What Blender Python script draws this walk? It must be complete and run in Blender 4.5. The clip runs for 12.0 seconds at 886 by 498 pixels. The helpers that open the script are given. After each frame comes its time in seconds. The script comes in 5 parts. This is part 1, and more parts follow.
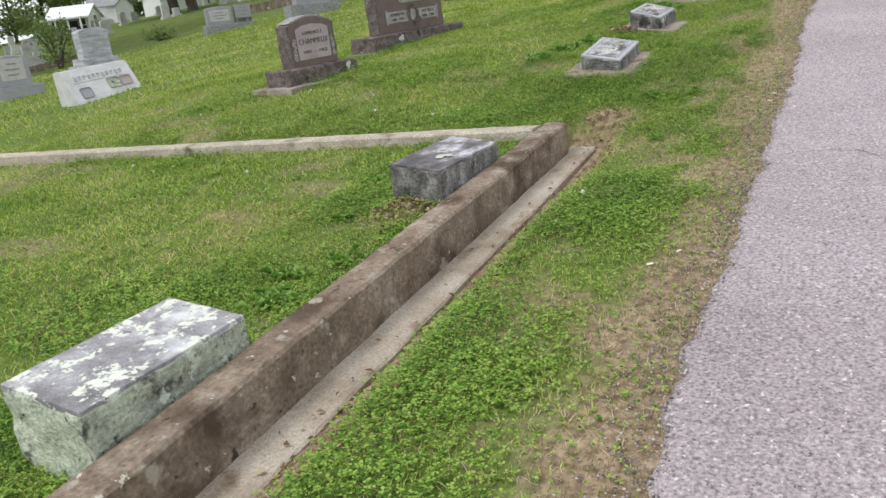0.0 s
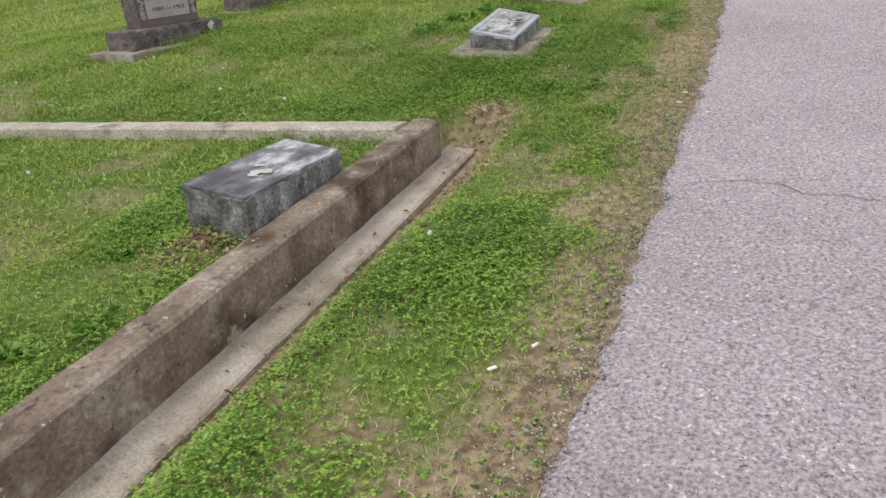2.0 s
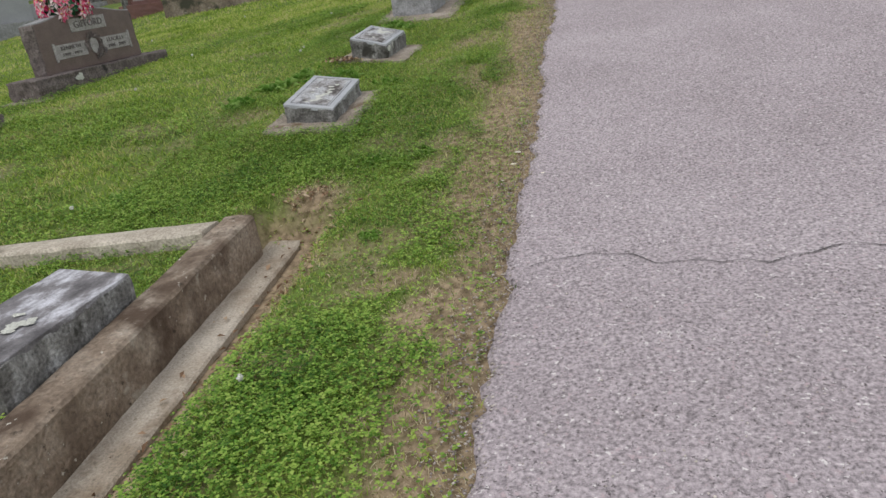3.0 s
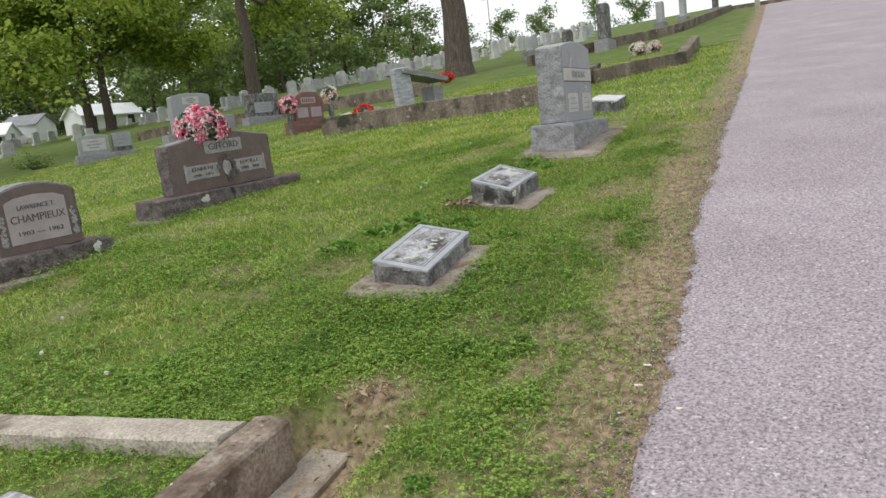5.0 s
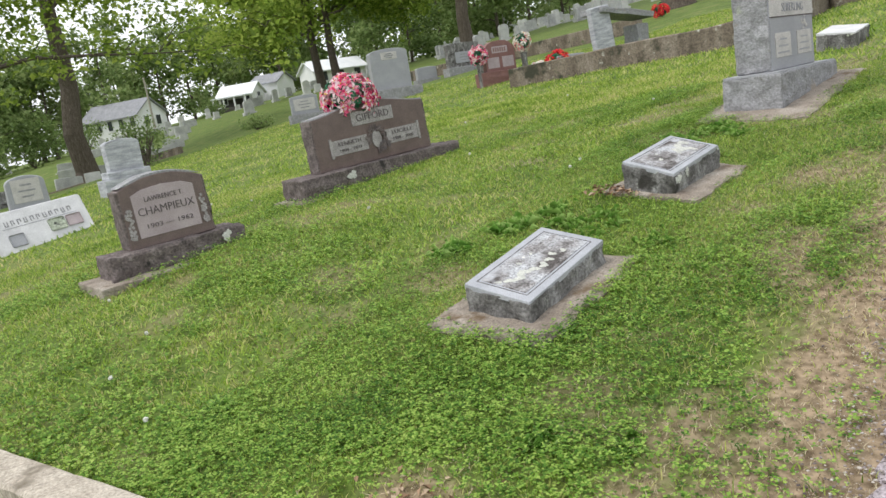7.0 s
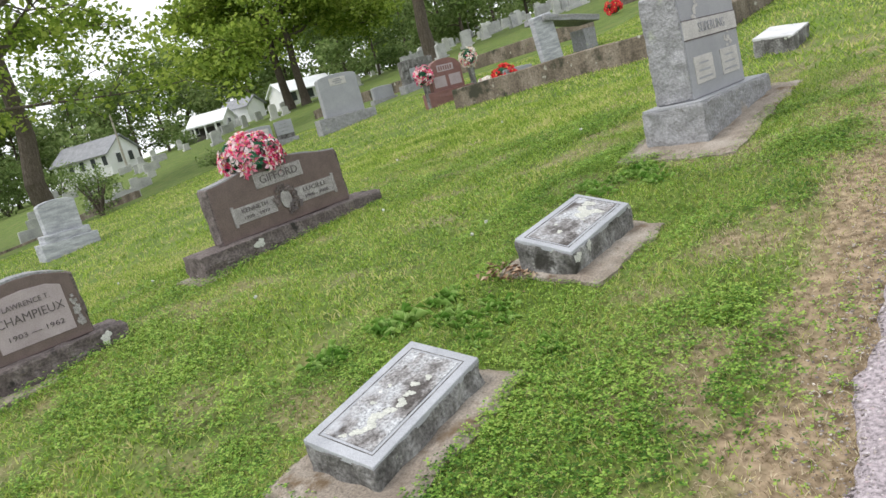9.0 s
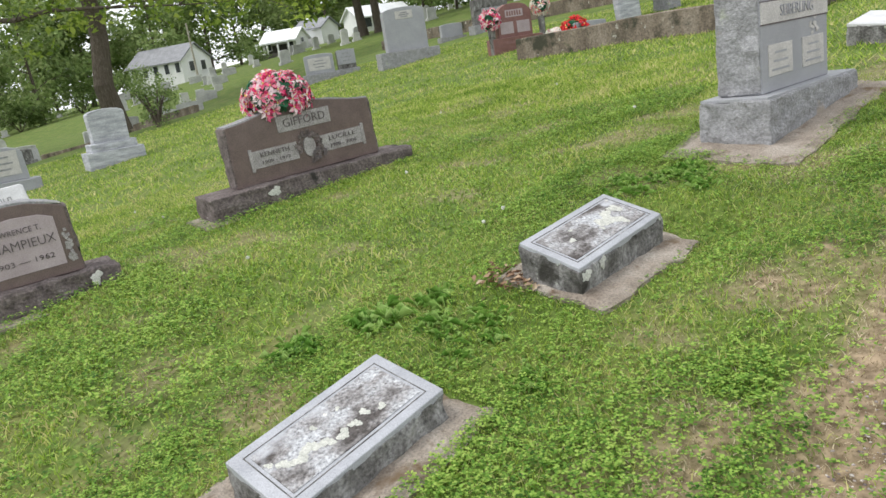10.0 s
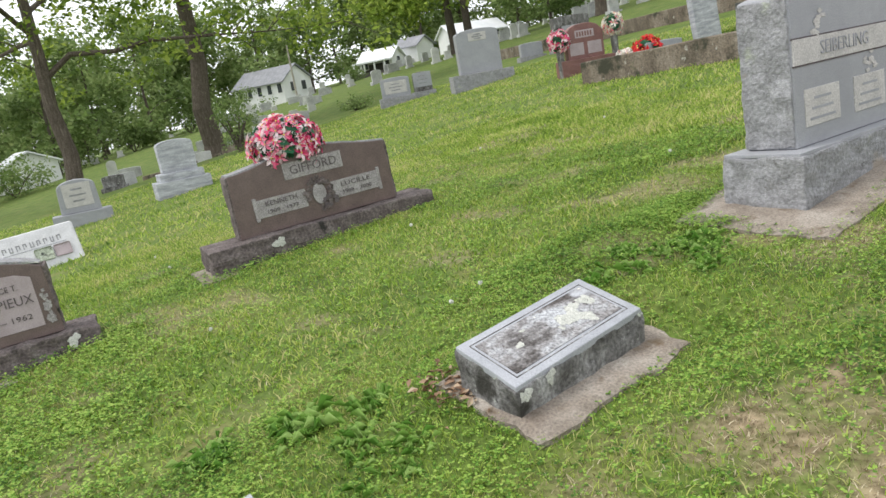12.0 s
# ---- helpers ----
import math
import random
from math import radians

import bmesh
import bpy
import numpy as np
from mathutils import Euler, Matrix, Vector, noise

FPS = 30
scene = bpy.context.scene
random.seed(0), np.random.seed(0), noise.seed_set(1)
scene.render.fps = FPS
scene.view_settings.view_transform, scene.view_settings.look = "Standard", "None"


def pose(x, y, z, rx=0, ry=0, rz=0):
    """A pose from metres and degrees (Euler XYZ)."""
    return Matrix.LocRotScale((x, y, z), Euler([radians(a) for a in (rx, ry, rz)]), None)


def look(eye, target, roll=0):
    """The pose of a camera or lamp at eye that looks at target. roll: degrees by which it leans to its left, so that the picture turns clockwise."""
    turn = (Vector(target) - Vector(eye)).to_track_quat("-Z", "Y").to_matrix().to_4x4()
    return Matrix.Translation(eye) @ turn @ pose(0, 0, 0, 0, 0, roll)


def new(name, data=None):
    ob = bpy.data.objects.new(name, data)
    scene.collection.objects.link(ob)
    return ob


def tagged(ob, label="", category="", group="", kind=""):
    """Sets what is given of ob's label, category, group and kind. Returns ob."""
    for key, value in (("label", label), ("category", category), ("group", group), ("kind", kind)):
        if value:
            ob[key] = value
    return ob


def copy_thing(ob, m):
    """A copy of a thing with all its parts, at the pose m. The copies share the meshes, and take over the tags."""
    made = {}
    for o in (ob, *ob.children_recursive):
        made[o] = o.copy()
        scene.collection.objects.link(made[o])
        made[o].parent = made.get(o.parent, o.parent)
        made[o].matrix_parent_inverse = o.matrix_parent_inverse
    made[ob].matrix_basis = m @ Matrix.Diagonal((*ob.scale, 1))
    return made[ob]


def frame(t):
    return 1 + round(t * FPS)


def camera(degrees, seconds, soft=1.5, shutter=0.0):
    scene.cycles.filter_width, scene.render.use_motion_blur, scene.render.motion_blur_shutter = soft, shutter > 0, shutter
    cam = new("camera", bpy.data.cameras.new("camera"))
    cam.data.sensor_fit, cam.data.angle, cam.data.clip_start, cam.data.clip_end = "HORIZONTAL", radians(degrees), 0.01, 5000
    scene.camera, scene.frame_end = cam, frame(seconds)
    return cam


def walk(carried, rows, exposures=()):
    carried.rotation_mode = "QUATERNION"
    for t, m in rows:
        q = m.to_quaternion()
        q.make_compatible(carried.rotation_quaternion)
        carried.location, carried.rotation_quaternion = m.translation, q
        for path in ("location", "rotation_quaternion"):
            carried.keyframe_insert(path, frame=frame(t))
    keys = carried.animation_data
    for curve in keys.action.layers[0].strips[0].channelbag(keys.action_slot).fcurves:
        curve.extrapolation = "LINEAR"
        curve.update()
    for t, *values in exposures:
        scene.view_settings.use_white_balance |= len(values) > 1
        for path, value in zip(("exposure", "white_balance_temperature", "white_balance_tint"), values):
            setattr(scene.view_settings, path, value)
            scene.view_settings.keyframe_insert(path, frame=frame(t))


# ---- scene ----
cam = camera(61.8, 12.0)
PATH = [
    (0, (0.02, 0.01, 1.278), (-0.942, 1.661, 0.689), -6.6),
    (0.5, (0.037, 0.249, 1.242), (-0.801, 1.934, 0.565), -9.5),
    (1, (0.043, 0.551, 1.337), (-0.918, 2.158, 0.636), -13.0),
    (1.5, (0.04, 0.728, 1.329), (-0.964, 2.337, 0.696), -8.9),
    (2, (-0.01, 1.055, 1.338), (-0.795, 2.746, 0.612), -4.1),
    (2.5, (-0.045, 1.285, 1.416), (-0.602, 3.09, 0.757), -4.2),
    (3, (-0.01, 1.562, 1.405), (-0.462, 3.397, 0.75), -8.6),
    (3.4, (-0.02, 1.782, 1.4), (-0.336, 3.719, 1.013), 0.8),
    (3.5, (-0.017, 1.797, 1.409), (-0.382, 3.727, 1.032), 1.6),
    (3.7, (0.005, 1.852, 1.435), (-0.475, 3.753, 1.042), -0.4),
    (5.3, (0.001, 2.708, 1.529), (-0.868, 4.482, 1.215), -7.3),
    (5.5, (0.014, 2.817, 1.539), (-0.897, 4.57, 1.224), -8.5),
    (6, (0.064, 3.093, 1.61), (-1.089, 4.72, 1.454), -9.7),
    (6.5, (0.067, 3.265, 1.624), (-1.249, 4.757, 1.419), -11.0),
    (7, (0.009, 3.6, 1.629), (-1.313, 5.049, 1.237), -9.4),
    (7.5, (-0.007, 3.831, 1.719), (-1.166, 5.41, 1.319), -8.0),
    (7.7, (-0.001, 3.922, 1.724), (-1.11, 5.539, 1.334), -10.1),
    (9.3, (0.074, 4.618, 1.851), (-1.276, 6.027, 1.413), -15.0),
    (9.5, (0.044, 4.727, 1.844), (-1.32, 6.101, 1.341), -14.3),
    (10, (-0.01, 4.985, 1.924), (-1.421, 6.309, 1.415), -8.9),
    (10.5, (-0.005, 5.182, 1.933), (-1.404, 6.528, 1.452), -13.0),
    (11, (0.031, 5.385, 1.952), (-1.474, 6.62, 1.495), -12.8),
    (11.5, (0.043, 5.622, 1.984), (-1.496, 6.835, 1.585), -9.4),
    (12, (0.025, 5.796, 2.001), (-1.56, 6.936, 1.57), -10.1),
]
walk(cam, [(t, look(eye, target, roll)) for t, eye, target, roll in PATH],
     [(0.0, 0.35), (1.0, 0.18), (1.5, 0.25), (2.5, 0.10), (3.5, -0.10), (5.5, 0.32), (6.5, 0.48), (7.5, 0.56), (9.5, 0.59), (12.0, 0.62)])

# ---- world and sun: a bright overcast sky ----
SUN_EL, SUN_AZ = radians(58), radians(215)
world = bpy.data.worlds.new("overcast_sky")
scene.world = world
world.use_nodes = True
wn, wl = world.node_tree.nodes, world.node_tree.links
wn.clear()
sky = wn.new("ShaderNodeTexSky")
sky.sky_type, sky.sun_disc = "NISHITA", False
sky.sun_elevation, sky.sun_rotation = SUN_EL, SUN_AZ
sky.air_density, sky.dust_density, sky.ozone_density = 1.0, 2.0, 1.0
grey = wn.new("ShaderNodeHueSaturation")
grey.inputs["Saturation"].default_value = 0.12
back = wn.new("ShaderNodeBackground")
back.inputs["Strength"].default_value = 0.15
wout = wn.new("ShaderNodeOutputWorld")
cloud = wn.new("ShaderNodeMixRGB")
cloud.inputs[0].default_value = 0.8
cloud.inputs[2].default_value = (6.6, 6.8, 7.1, 1)
wl.new(sky.outputs[0], grey.inputs["Color"])
wl.new(grey.outputs[0], cloud.inputs[1])
wl.new(cloud.outputs[0], back.inputs["Color"])
wl.new(back.outputs[0], wout.inputs["Surface"])
sun = new("sun", bpy.data.lights.new("sun", "SUN"))
sun.data.energy, sun.data.angle, sun.data.color = 1.2, radians(18), (1.0, 0.96, 0.9)
sun.matrix_world = look((0, 0, 30), (30 * math.sin(SUN_AZ) / math.tan(SUN_EL) * -1, -30 * math.cos(SUN_AZ) / math.tan(SUN_EL), 0))

# ---- materials ----
def mat(name, stops, scale=6.0, detail=6.0, rough=0.85, bump=0.15, fine=60.0, spots=(), space="Object", fine_amount=0.35, random_tint=0.0, metallic=0.0, streak=None, subsurface=0.0):
    """Ramp over coarse noise, multiplied by fine grain; spots: (colour, scale, threshold, softness, seed) laid over it."""
    m = bpy.data.materials.new(name)
    m.use_nodes = True
    n, l = m.node_tree.nodes, m.node_tree.links
    b = n["Principled BSDF"]
    b.inputs["Roughness"].default_value, b.inputs["Metallic"].default_value = rough, metallic
    if "Specular IOR Level" in b.inputs:
        b.inputs["Specular IOR Level"].default_value = 0.25 if rough > 0.5 else 0.5
    tc = n.new("ShaderNodeTexCoord")
    if space == "World":
        geo = n.new("ShaderNodeNewGeometry")
        co = geo.outputs["Position"]
    else:
        info = n.new("ShaderNodeObjectInfo")
        add = n.new("ShaderNodeVectorMath")
        add.operation = "ADD"
        mul = n.new("ShaderNodeMath")
        mul.operation, mul.inputs[1].default_value = "MULTIPLY", 37.0
        l.new(info.outputs["Random"], mul.inputs[0])
        l.new(tc.outputs["Object"], add.inputs[0])
        l.new(mul.outputs[0], add.inputs[1])
        co = add.outputs[0]
    if streak:
        mp = n.new("ShaderNodeMapping")
        mp.inputs["Scale"].default_value = streak
        l.new(co, mp.inputs["Vector"])
        co2 = mp.outputs[0]
    else:
        co2 = co

    def noise_node(s, d, vec, seed=0.0):
        t = n.new("ShaderNodeTexNoise")
        t.noise_dimensions = "4D"
        t.inputs["W"].default_value = seed
        t.inputs["Scale"].default_value, t.inputs["Detail"].default_value, t.inputs["Roughness"].default_value = s, d, 0.62
        l.new(vec, t.inputs["Vector"])
        return t.outputs["Fac"]

    coarse = noise_node(scale, detail, co2)
    ramp = n.new("ShaderNodeValToRGB")
    els = ramp.color_ramp.elements
    for k, (p, c) in enumerate(stops):
        e = els[k] if k < 2 else els.new(p)
        e.position, e.color = p, (*c, 1)
    l.new(coarse, ramp.inputs[0])
    col = ramp.outputs[0]
    f = noise_node(fine, 3.0, co, 3.0)
    rng = n.new("ShaderNodeMapRange")
    rng.inputs[1].default_value, rng.inputs[2].default_value = 0.3, 0.7
    rng.inputs[3].default_value, rng.inputs[4].default_value = 1 - fine_amount, 1 + fine_amount
    l.new(f, rng.inputs[0])
    mx = n.new("ShaderNodeMixRGB")
    mx.blend_type, mx.inputs[0].default_value = "MULTIPLY", 1.0
    l.new(col, mx.inputs[1])
    l.new(rng.outputs[0], mx.inputs[2])
    col = mx.outputs[0]
    for c, s, th, soft, seed in spots:
        sp = noise_node(s, 5.0, co, seed)
        r = n.new("ShaderNodeMapRange")
        r.inputs[1].default_value, r.inputs[2].default_value = th, th + soft
        l.new(sp, r.inputs[0])
        q = n.new("ShaderNodeMixRGB")
        l.new(r.outputs[0], q.inputs[0])
        l.new(col, q.inputs[1])
        q.inputs[2].default_value = (*c, 1)
        col = q.outputs[0]
    if random_tint:
        geo2 = n.new("ShaderNodeNewGeometry")
        hs = n.new("ShaderNodeHueSaturation")
        r = n.new("ShaderNodeMapRange")
        r.inputs[3].default_value, r.inputs[4].default_value = 1 - random_tint, 1 + random_tint
        l.new(geo2.outputs["Random Per Island"], r.inputs[0])
        l.new(r.outputs[0], hs.inputs["Value"])
        r2 = n.new("ShaderNodeMapRange")
        r2.inputs[3].default_value, r2.inputs[4].default_value = 0.5 - random_tint * 0.07, 0.5 + random_tint * 0.07
        l.new(geo2.outputs["Random Per Island"], r2.inputs[0])
        l.new(r2.outputs[0], hs.inputs["Hue"])
        l.new(col, hs.inputs["Color"])
        col = hs.outputs[0]
    l.new(col, b.inputs["Base Color"])
    if bump:
        bp = n.new("ShaderNodeBump")
        bp.inputs["Strength"].default_value, bp.inputs["Distance"].default_value = bump, 0.01
        both = n.new("ShaderNodeMath")
        both.operation = "ADD"
        l.new(f, both.inputs[0])
        l.new(coarse, both.inputs[1])
        l.new(both.outputs[0], bp.inputs["Height"])
        l.new(bp.outputs[0], b.inputs["Normal"])
    return m


def leafy(name, stops, tint=0.35, translucent=0.35, scale=1.2):
    """Leaf material: ramp picked per leaf, partly translucent."""
    m = bpy.data.materials.new(name)
    m.use_nodes = True
    n, l = m.node_tree.nodes, m.node_tree.links
    b, out = n["Principled BSDF"], n["Material Output"]
    geo = n.new("ShaderNodeNewGeometry")
    tx = n.new("ShaderNodeTexNoise")
    tx.inputs["Scale"].default_value, tx.inputs["Detail"].default_value = scale, 3
    l.new(geo.outputs["Position"], tx.inputs["Vector"])
    mixv = n.new("ShaderNodeMath")
    mixv.operation = "MULTIPLY_ADD"
    mixv.inputs[1].default_value, mixv.inputs[2].default_value = tint, -tint / 2
    l.new(geo.outputs["Random Per Island"], mixv.inputs[0])
    add = n.new("ShaderNodeMath")
    l.new(mixv.outputs[0], add.inputs[0])
    l.new(tx.outputs["Fac"], add.inputs[1])
    ramp = n.new("ShaderNodeValToRGB")
    els = ramp.color_ramp.elements
    for k, (p, c) in enumerate(stops):
        e = els[k] if k < 2 else els.new(p)
        e.position, e.color = p, (*c, 1)
    l.new(add.outputs[0], ramp.inputs[0])
    l.new(ramp.outputs[0], b.inputs["Base Color"])
    b.inputs["Roughness"].default_value = 0.6
    b.inputs["Specular IOR Level"].default_value = 0.2
    tr = n.new("ShaderNodeBsdfTranslucent")
    l.new(ramp.outputs[0], tr.inputs["Color"])
    mix = n.new("ShaderNodeMixShader")
    mix.inputs[0].default_value = translucent
    l.new(b.outputs[0], mix.inputs[1])
    l.new(tr.outputs[0], mix.inputs[2])
    l.new(mix.outputs[0], out.inputs["Surface"])
    return m


LICHEN = (0.55, 0.57, 0.50)
M_ground = mat("lawn_soil", [(0.30, (0.060, 0.090, 0.018)), (0.52, (0.105, 0.155, 0.030)), (0.68, (0.17, 0.165, 0.06))], scale=1.9, rough=0.95, bump=0.6, fine=45, space="World", fine_amount=0.45)
M_dirt = mat("bare_dirt", [(0.3, (0.20, 0.135, 0.075)), (0.55, (0.30, 0.215, 0.125)), (0.75, (0.16, 0.13, 0.06))], scale=5, rough=0.95, bump=0.7, fine=90, space="World", fine_amount=0.5)
M_asphalt = mat("worn_asphalt", [(0.25, (0.275, 0.238, 0.252)), (0.5, (0.335, 0.292, 0.312)), (0.75, (0.395, 0.35, 0.372))], scale=1.1, rough=0.9, bump=1.0, fine=85, space="World", fine_amount=0.6,
                spots=[((0.64, 0.60, 0.605), 60, 0.60, 0.05, 5.0), ((0.42, 0.335, 0.355), 44, 0.60, 0.06, 15.0), ((0.10, 0.086, 0.09), 74, 0.60, 0.05, 9.0), ((0.15, 0.13, 0.135), 34, 0.66, 0.05, 19.0)])
M_gravel = mat("gravel", [(0.3, (0.15, 0.128, 0.118)), (0.7, (0.44, 0.385, 0.365))], scale=9, rough=0.9, bump=0.3, fine=120, random_tint=0.6)
M_kerb = mat("weathered_concrete", [(0.28, (0.115, 0.082, 0.060)), (0.5, (0.225, 0.175, 0.135)), (0.70, (0.38, 0.325, 0.27))], scale=4.5, rough=0.95, bump=1.0, fine=60, fine_amount=0.38,
             spots=[((0.085, 0.058, 0.042), 2.6, 0.53, 0.12, 7.0), ((0.52, 0.49, 0.43), 24, 0.64, 0.04, 2.0), ((0.06, 0.046, 0.034), 17, 0.62, 0.05, 4.0), ((0.34, 0.30, 0.25), 7, 0.60, 0.06, 12.0)])
M_kerb_light = mat("pale_concrete", [(0.3, (0.30, 0.26, 0.21)), (0.7, (0.52, 0.47, 0.40))], scale=6, rough=0.95, bump=0.7, fine=80, fine_amount=0.4, spots=[((0.12, 0.10, 0.07), 5, 0.60, 0.1, 3.0)])
M_wall = mat("dark_mossy_concrete", [(0.28, (0.075, 0.062, 0.048)), (0.5, (0.165, 0.135, 0.105)), (0.72, (0.31, 0.27, 0.225))], scale=3.0, rough=0.95, bump=1.0, fine=35, fine_amount=0.45, streak=(1, 1, 0.35),
             spots=[((0.05, 0.05, 0.035), 3.2, 0.55, 0.10, 7.0), ((0.42, 0.41, 0.36), 6, 0.63, 0.05, 2.0), ((0.10, 0.12, 0.05), 2.0, 0.62, 0.08, 9.0)])
M_slab = mat("concrete_slab", [(0.3, (0.19, 0.155, 0.125)), (0.5, (0.285, 0.245, 0.205)), (0.7, (0.39, 0.35, 0.305))], scale=6, rough=0.95, bump=0.9, fine=110, fine_amount=0.35, spots=[((0.15, 0.105, 0.065), 6, 0.57, 0.10, 4.0), ((0.20, 0.17, 0.13), 40, 0.62, 0.05, 2.0)])
M_footing = mat("pale_concrete_footing", [(0.3, (0.27, 0.22, 0.17)), (0.5, (0.40, 0.345, 0.285)), (0.7, (0.50, 0.45, 0.39))], scale=4, rough=0.95, bump=0.8, fine=110, fine_amount=0.3, spots=[((0.17, 0.12, 0.075), 3.5, 0.58, 0.12, 4.0), ((0.20, 0.17, 0.13), 40, 0.63, 0.05, 2.0)])
M_granite = mat("grey_granite", [(0.3, (0.275, 0.28, 0.30)), (0.7, (0.345, 0.35, 0.37))], scale=4, rough=0.6, bump=0.08, fine=220, fine_amount=0.22)
M_granite_face = mat("weathered_granite_top", [(0.3, (0.27, 0.28, 0.305)), (0.7, (0.395, 0.405, 0.435))], scale=6, rough=0.5, bump=0.12, fine=220, fine_amount=0.25)
M_stain = mat("stained_lichen_granite", [(0.40, (0.43, 0.44, 0.46)), (0.50, (0.26, 0.25, 0.25)), (0.58, (0.085, 0.076, 0.072))], scale=9, rough=0.9, bump=0.9, fine=95, fine_amount=0.6, streak=(1.0, 0.6, 1.0),
              spots=[((0.10, 0.09, 0.085), 34, 0.60, 0.05, 12.0), ((0.72, 0.70, 0.63), 11, 0.635, 0.02, 1.0), ((0.46, 0.47, 0.50), 5, 0.60, 0.1, 8.0)])
M_rock = mat("rough_dark_granite_side", [(0.3, (0.055, 0.052, 0.048)), (0.52, (0.16, 0.155, 0.15)), (0.7, (0.36, 0.36, 0.355))], scale=11, rough=0.95, bump=1.0, fine=70, fine_amount=0.55, streak=(1, 1, 0.4),
             spots=[((0.045, 0.043, 0.038), 6, 0.56, 0.08, 6.0), ((0.46, 0.49, 0.42), 14, 0.64, 0.04, 2.0)])
M_mossy = mat("green_lichen_granite_side", [(0.3, (0.22, 0.23, 0.20)), (0.5, (0.38, 0.42, 0.33)), (0.7, (0.52, 0.55, 0.46))], scale=5, rough=0.95, bump=1.0, fine=60, fine_amount=0.35, spots=[((0.075, 0.08, 0.072), 7, 0.54, 0.06, 3.0), ((0.52, 0.57, 0.47), 15, 0.58, 0.04, 9.0), ((0.05, 0.052, 0.045), 20, 0.62, 0.05, 14.0)])
M_rough = mat("rock_pitched_grey_granite", [(0.3, (0.205, 0.205, 0.21)), (0.5, (0.27, 0.27, 0.28)), (0.7, (0.345, 0.345, 0.36))], scale=13, rough=0.9, bump=1.0, fine=60, fine_amount=0.32, spots=[((0.12, 0.115, 0.105), 14, 0.63, 0.08, 2.0), ((0.34, 0.36, 0.30), 6, 0.60, 0.08, 5.0), ((0.30, 0.26, 0.22), 4, 0.62, 0.08, 8.0)])
M_lichen_top = mat("lichen_crusted_slate_top", [(0.3, (0.50, 0.50, 0.53)), (0.5, (0.25, 0.245, 0.26)), (0.65, (0.15, 0.145, 0.15))], scale=5, rough=0.9, bump=0.5, fine=120, fine_amount=0.25,
                   spots=[((0.60, 0.60, 0.64), 2.6, 0.53, 0.10, 3.0), ((0.62, 0.65, 0.58), 17, 0.535, 0.03, 6.0), ((0.64, 0.67, 0.61), 7, 0.56, 0.03, 8.0), ((0.20, 0.195, 0.20), 30, 0.60, 0.04, 11.0)])
M_frost_top = mat("frosted_dark_top", [(0.35, (0.52, 0.52, 0.57)), (0.45, (0.19, 0.18, 0.19)), (0.58, (0.085, 0.08, 0.085))], scale=6, rough=0.8, bump=0.4, fine=120, fine_amount=0.25, streak=(1.4, 0.6, 1))
M_rose = mat("polished_brown_rose_granite", [(0.3, (0.108, 0.077, 0.072)), (0.7, (0.168, 0.122, 0.114))], scale=9, rough=0.35, bump=0.05, fine=200, fine_amount=0.4)
M_rose_rough = mat("rough_brown_granite", [(0.3, (0.085, 0.070, 0.068)), (0.55, (0.15, 0.125, 0.12)), (0.72, (0.24, 0.215, 0.205))], scale=12, rough=0.95, bump=1.0, fine=60, fine_amount=0.5, spots=[((0.035, 0.033, 0.03), 7, 0.6, 0.08, 5.0), ((0.50, 0.50, 0.47), 11, 0.71, 0.03, 1.0)])
M_rose_plate = mat("steeled_rose_panel", [(0.3, (0.33, 0.275, 0.285)), (0.7, (0.43, 0.37, 0.38))], scale=6, rough=0.8, bump=0.1, fine=200, fine_amount=0.2)
M_carved = mat("carved_pale_panel", [(0.3, (0.40, 0.385, 0.375)), (0.7, (0.55, 0.53, 0.51))], scale=9, rough=0.9, bump=0.3, fine=120, fine_amount=0.3)
M_carved_dark = mat("carved_grey_scroll", [(0.3, (0.25, 0.232, 0.228)), (0.7, (0.41, 0.39, 0.385))], scale=14, rough=0.9, bump=0.5, fine=120, fine_amount=0.4)
M_dark_letter = mat("dark_cut_letters", [(0.3, (0.095, 0.08, 0.082)), (0.7, (0.15, 0.13, 0.134))], scale=9, rough=0.9, bump=0.1, fine=120)
M_red = mat("red_granite", [(0.3, (0.155, 0.075, 0.066)), (0.7, (0.225, 0.108, 0.096))], scale=6, rough=0.5, bump=0.1, fine=150, fine_amount=0.3)
M_white_marble = mat("white_marble", [(0.3, (0.44, 0.44, 0.45)), (0.7, (0.63, 0.63, 0.64))], scale=5, rough=0.7, bump=0.2, fine=80, fine_amount=0.12)
M_marble_band = mat("banded_grey_marble", [(0.3, (0.22, 0.225, 0.25)), (0.5, (0.38, 0.39, 0.42)), (0.7, (0.58, 0.59, 0.62))], scale=2.2, rough=0.8, bump=0.2, fine=60, fine_amount=0.2, streak=(1.5, 1.5, 7))
M_far = mat("far_headstone_grey", [(0.3, (0.30, 0.30, 0.31)), (0.7, (0.55, 0.55, 0.54))], scale=2, rough=0.85, bump=0.1, fine=40, fine_amount=0.25)
M_far_white = mat("far_headstone_white", [(0.3, (0.42, 0.42, 0.41)), (0.7, (0.62, 0.62, 0.60))], scale=2, rough=0.85, bump=0.1, fine=40, fine_amount=0.15)
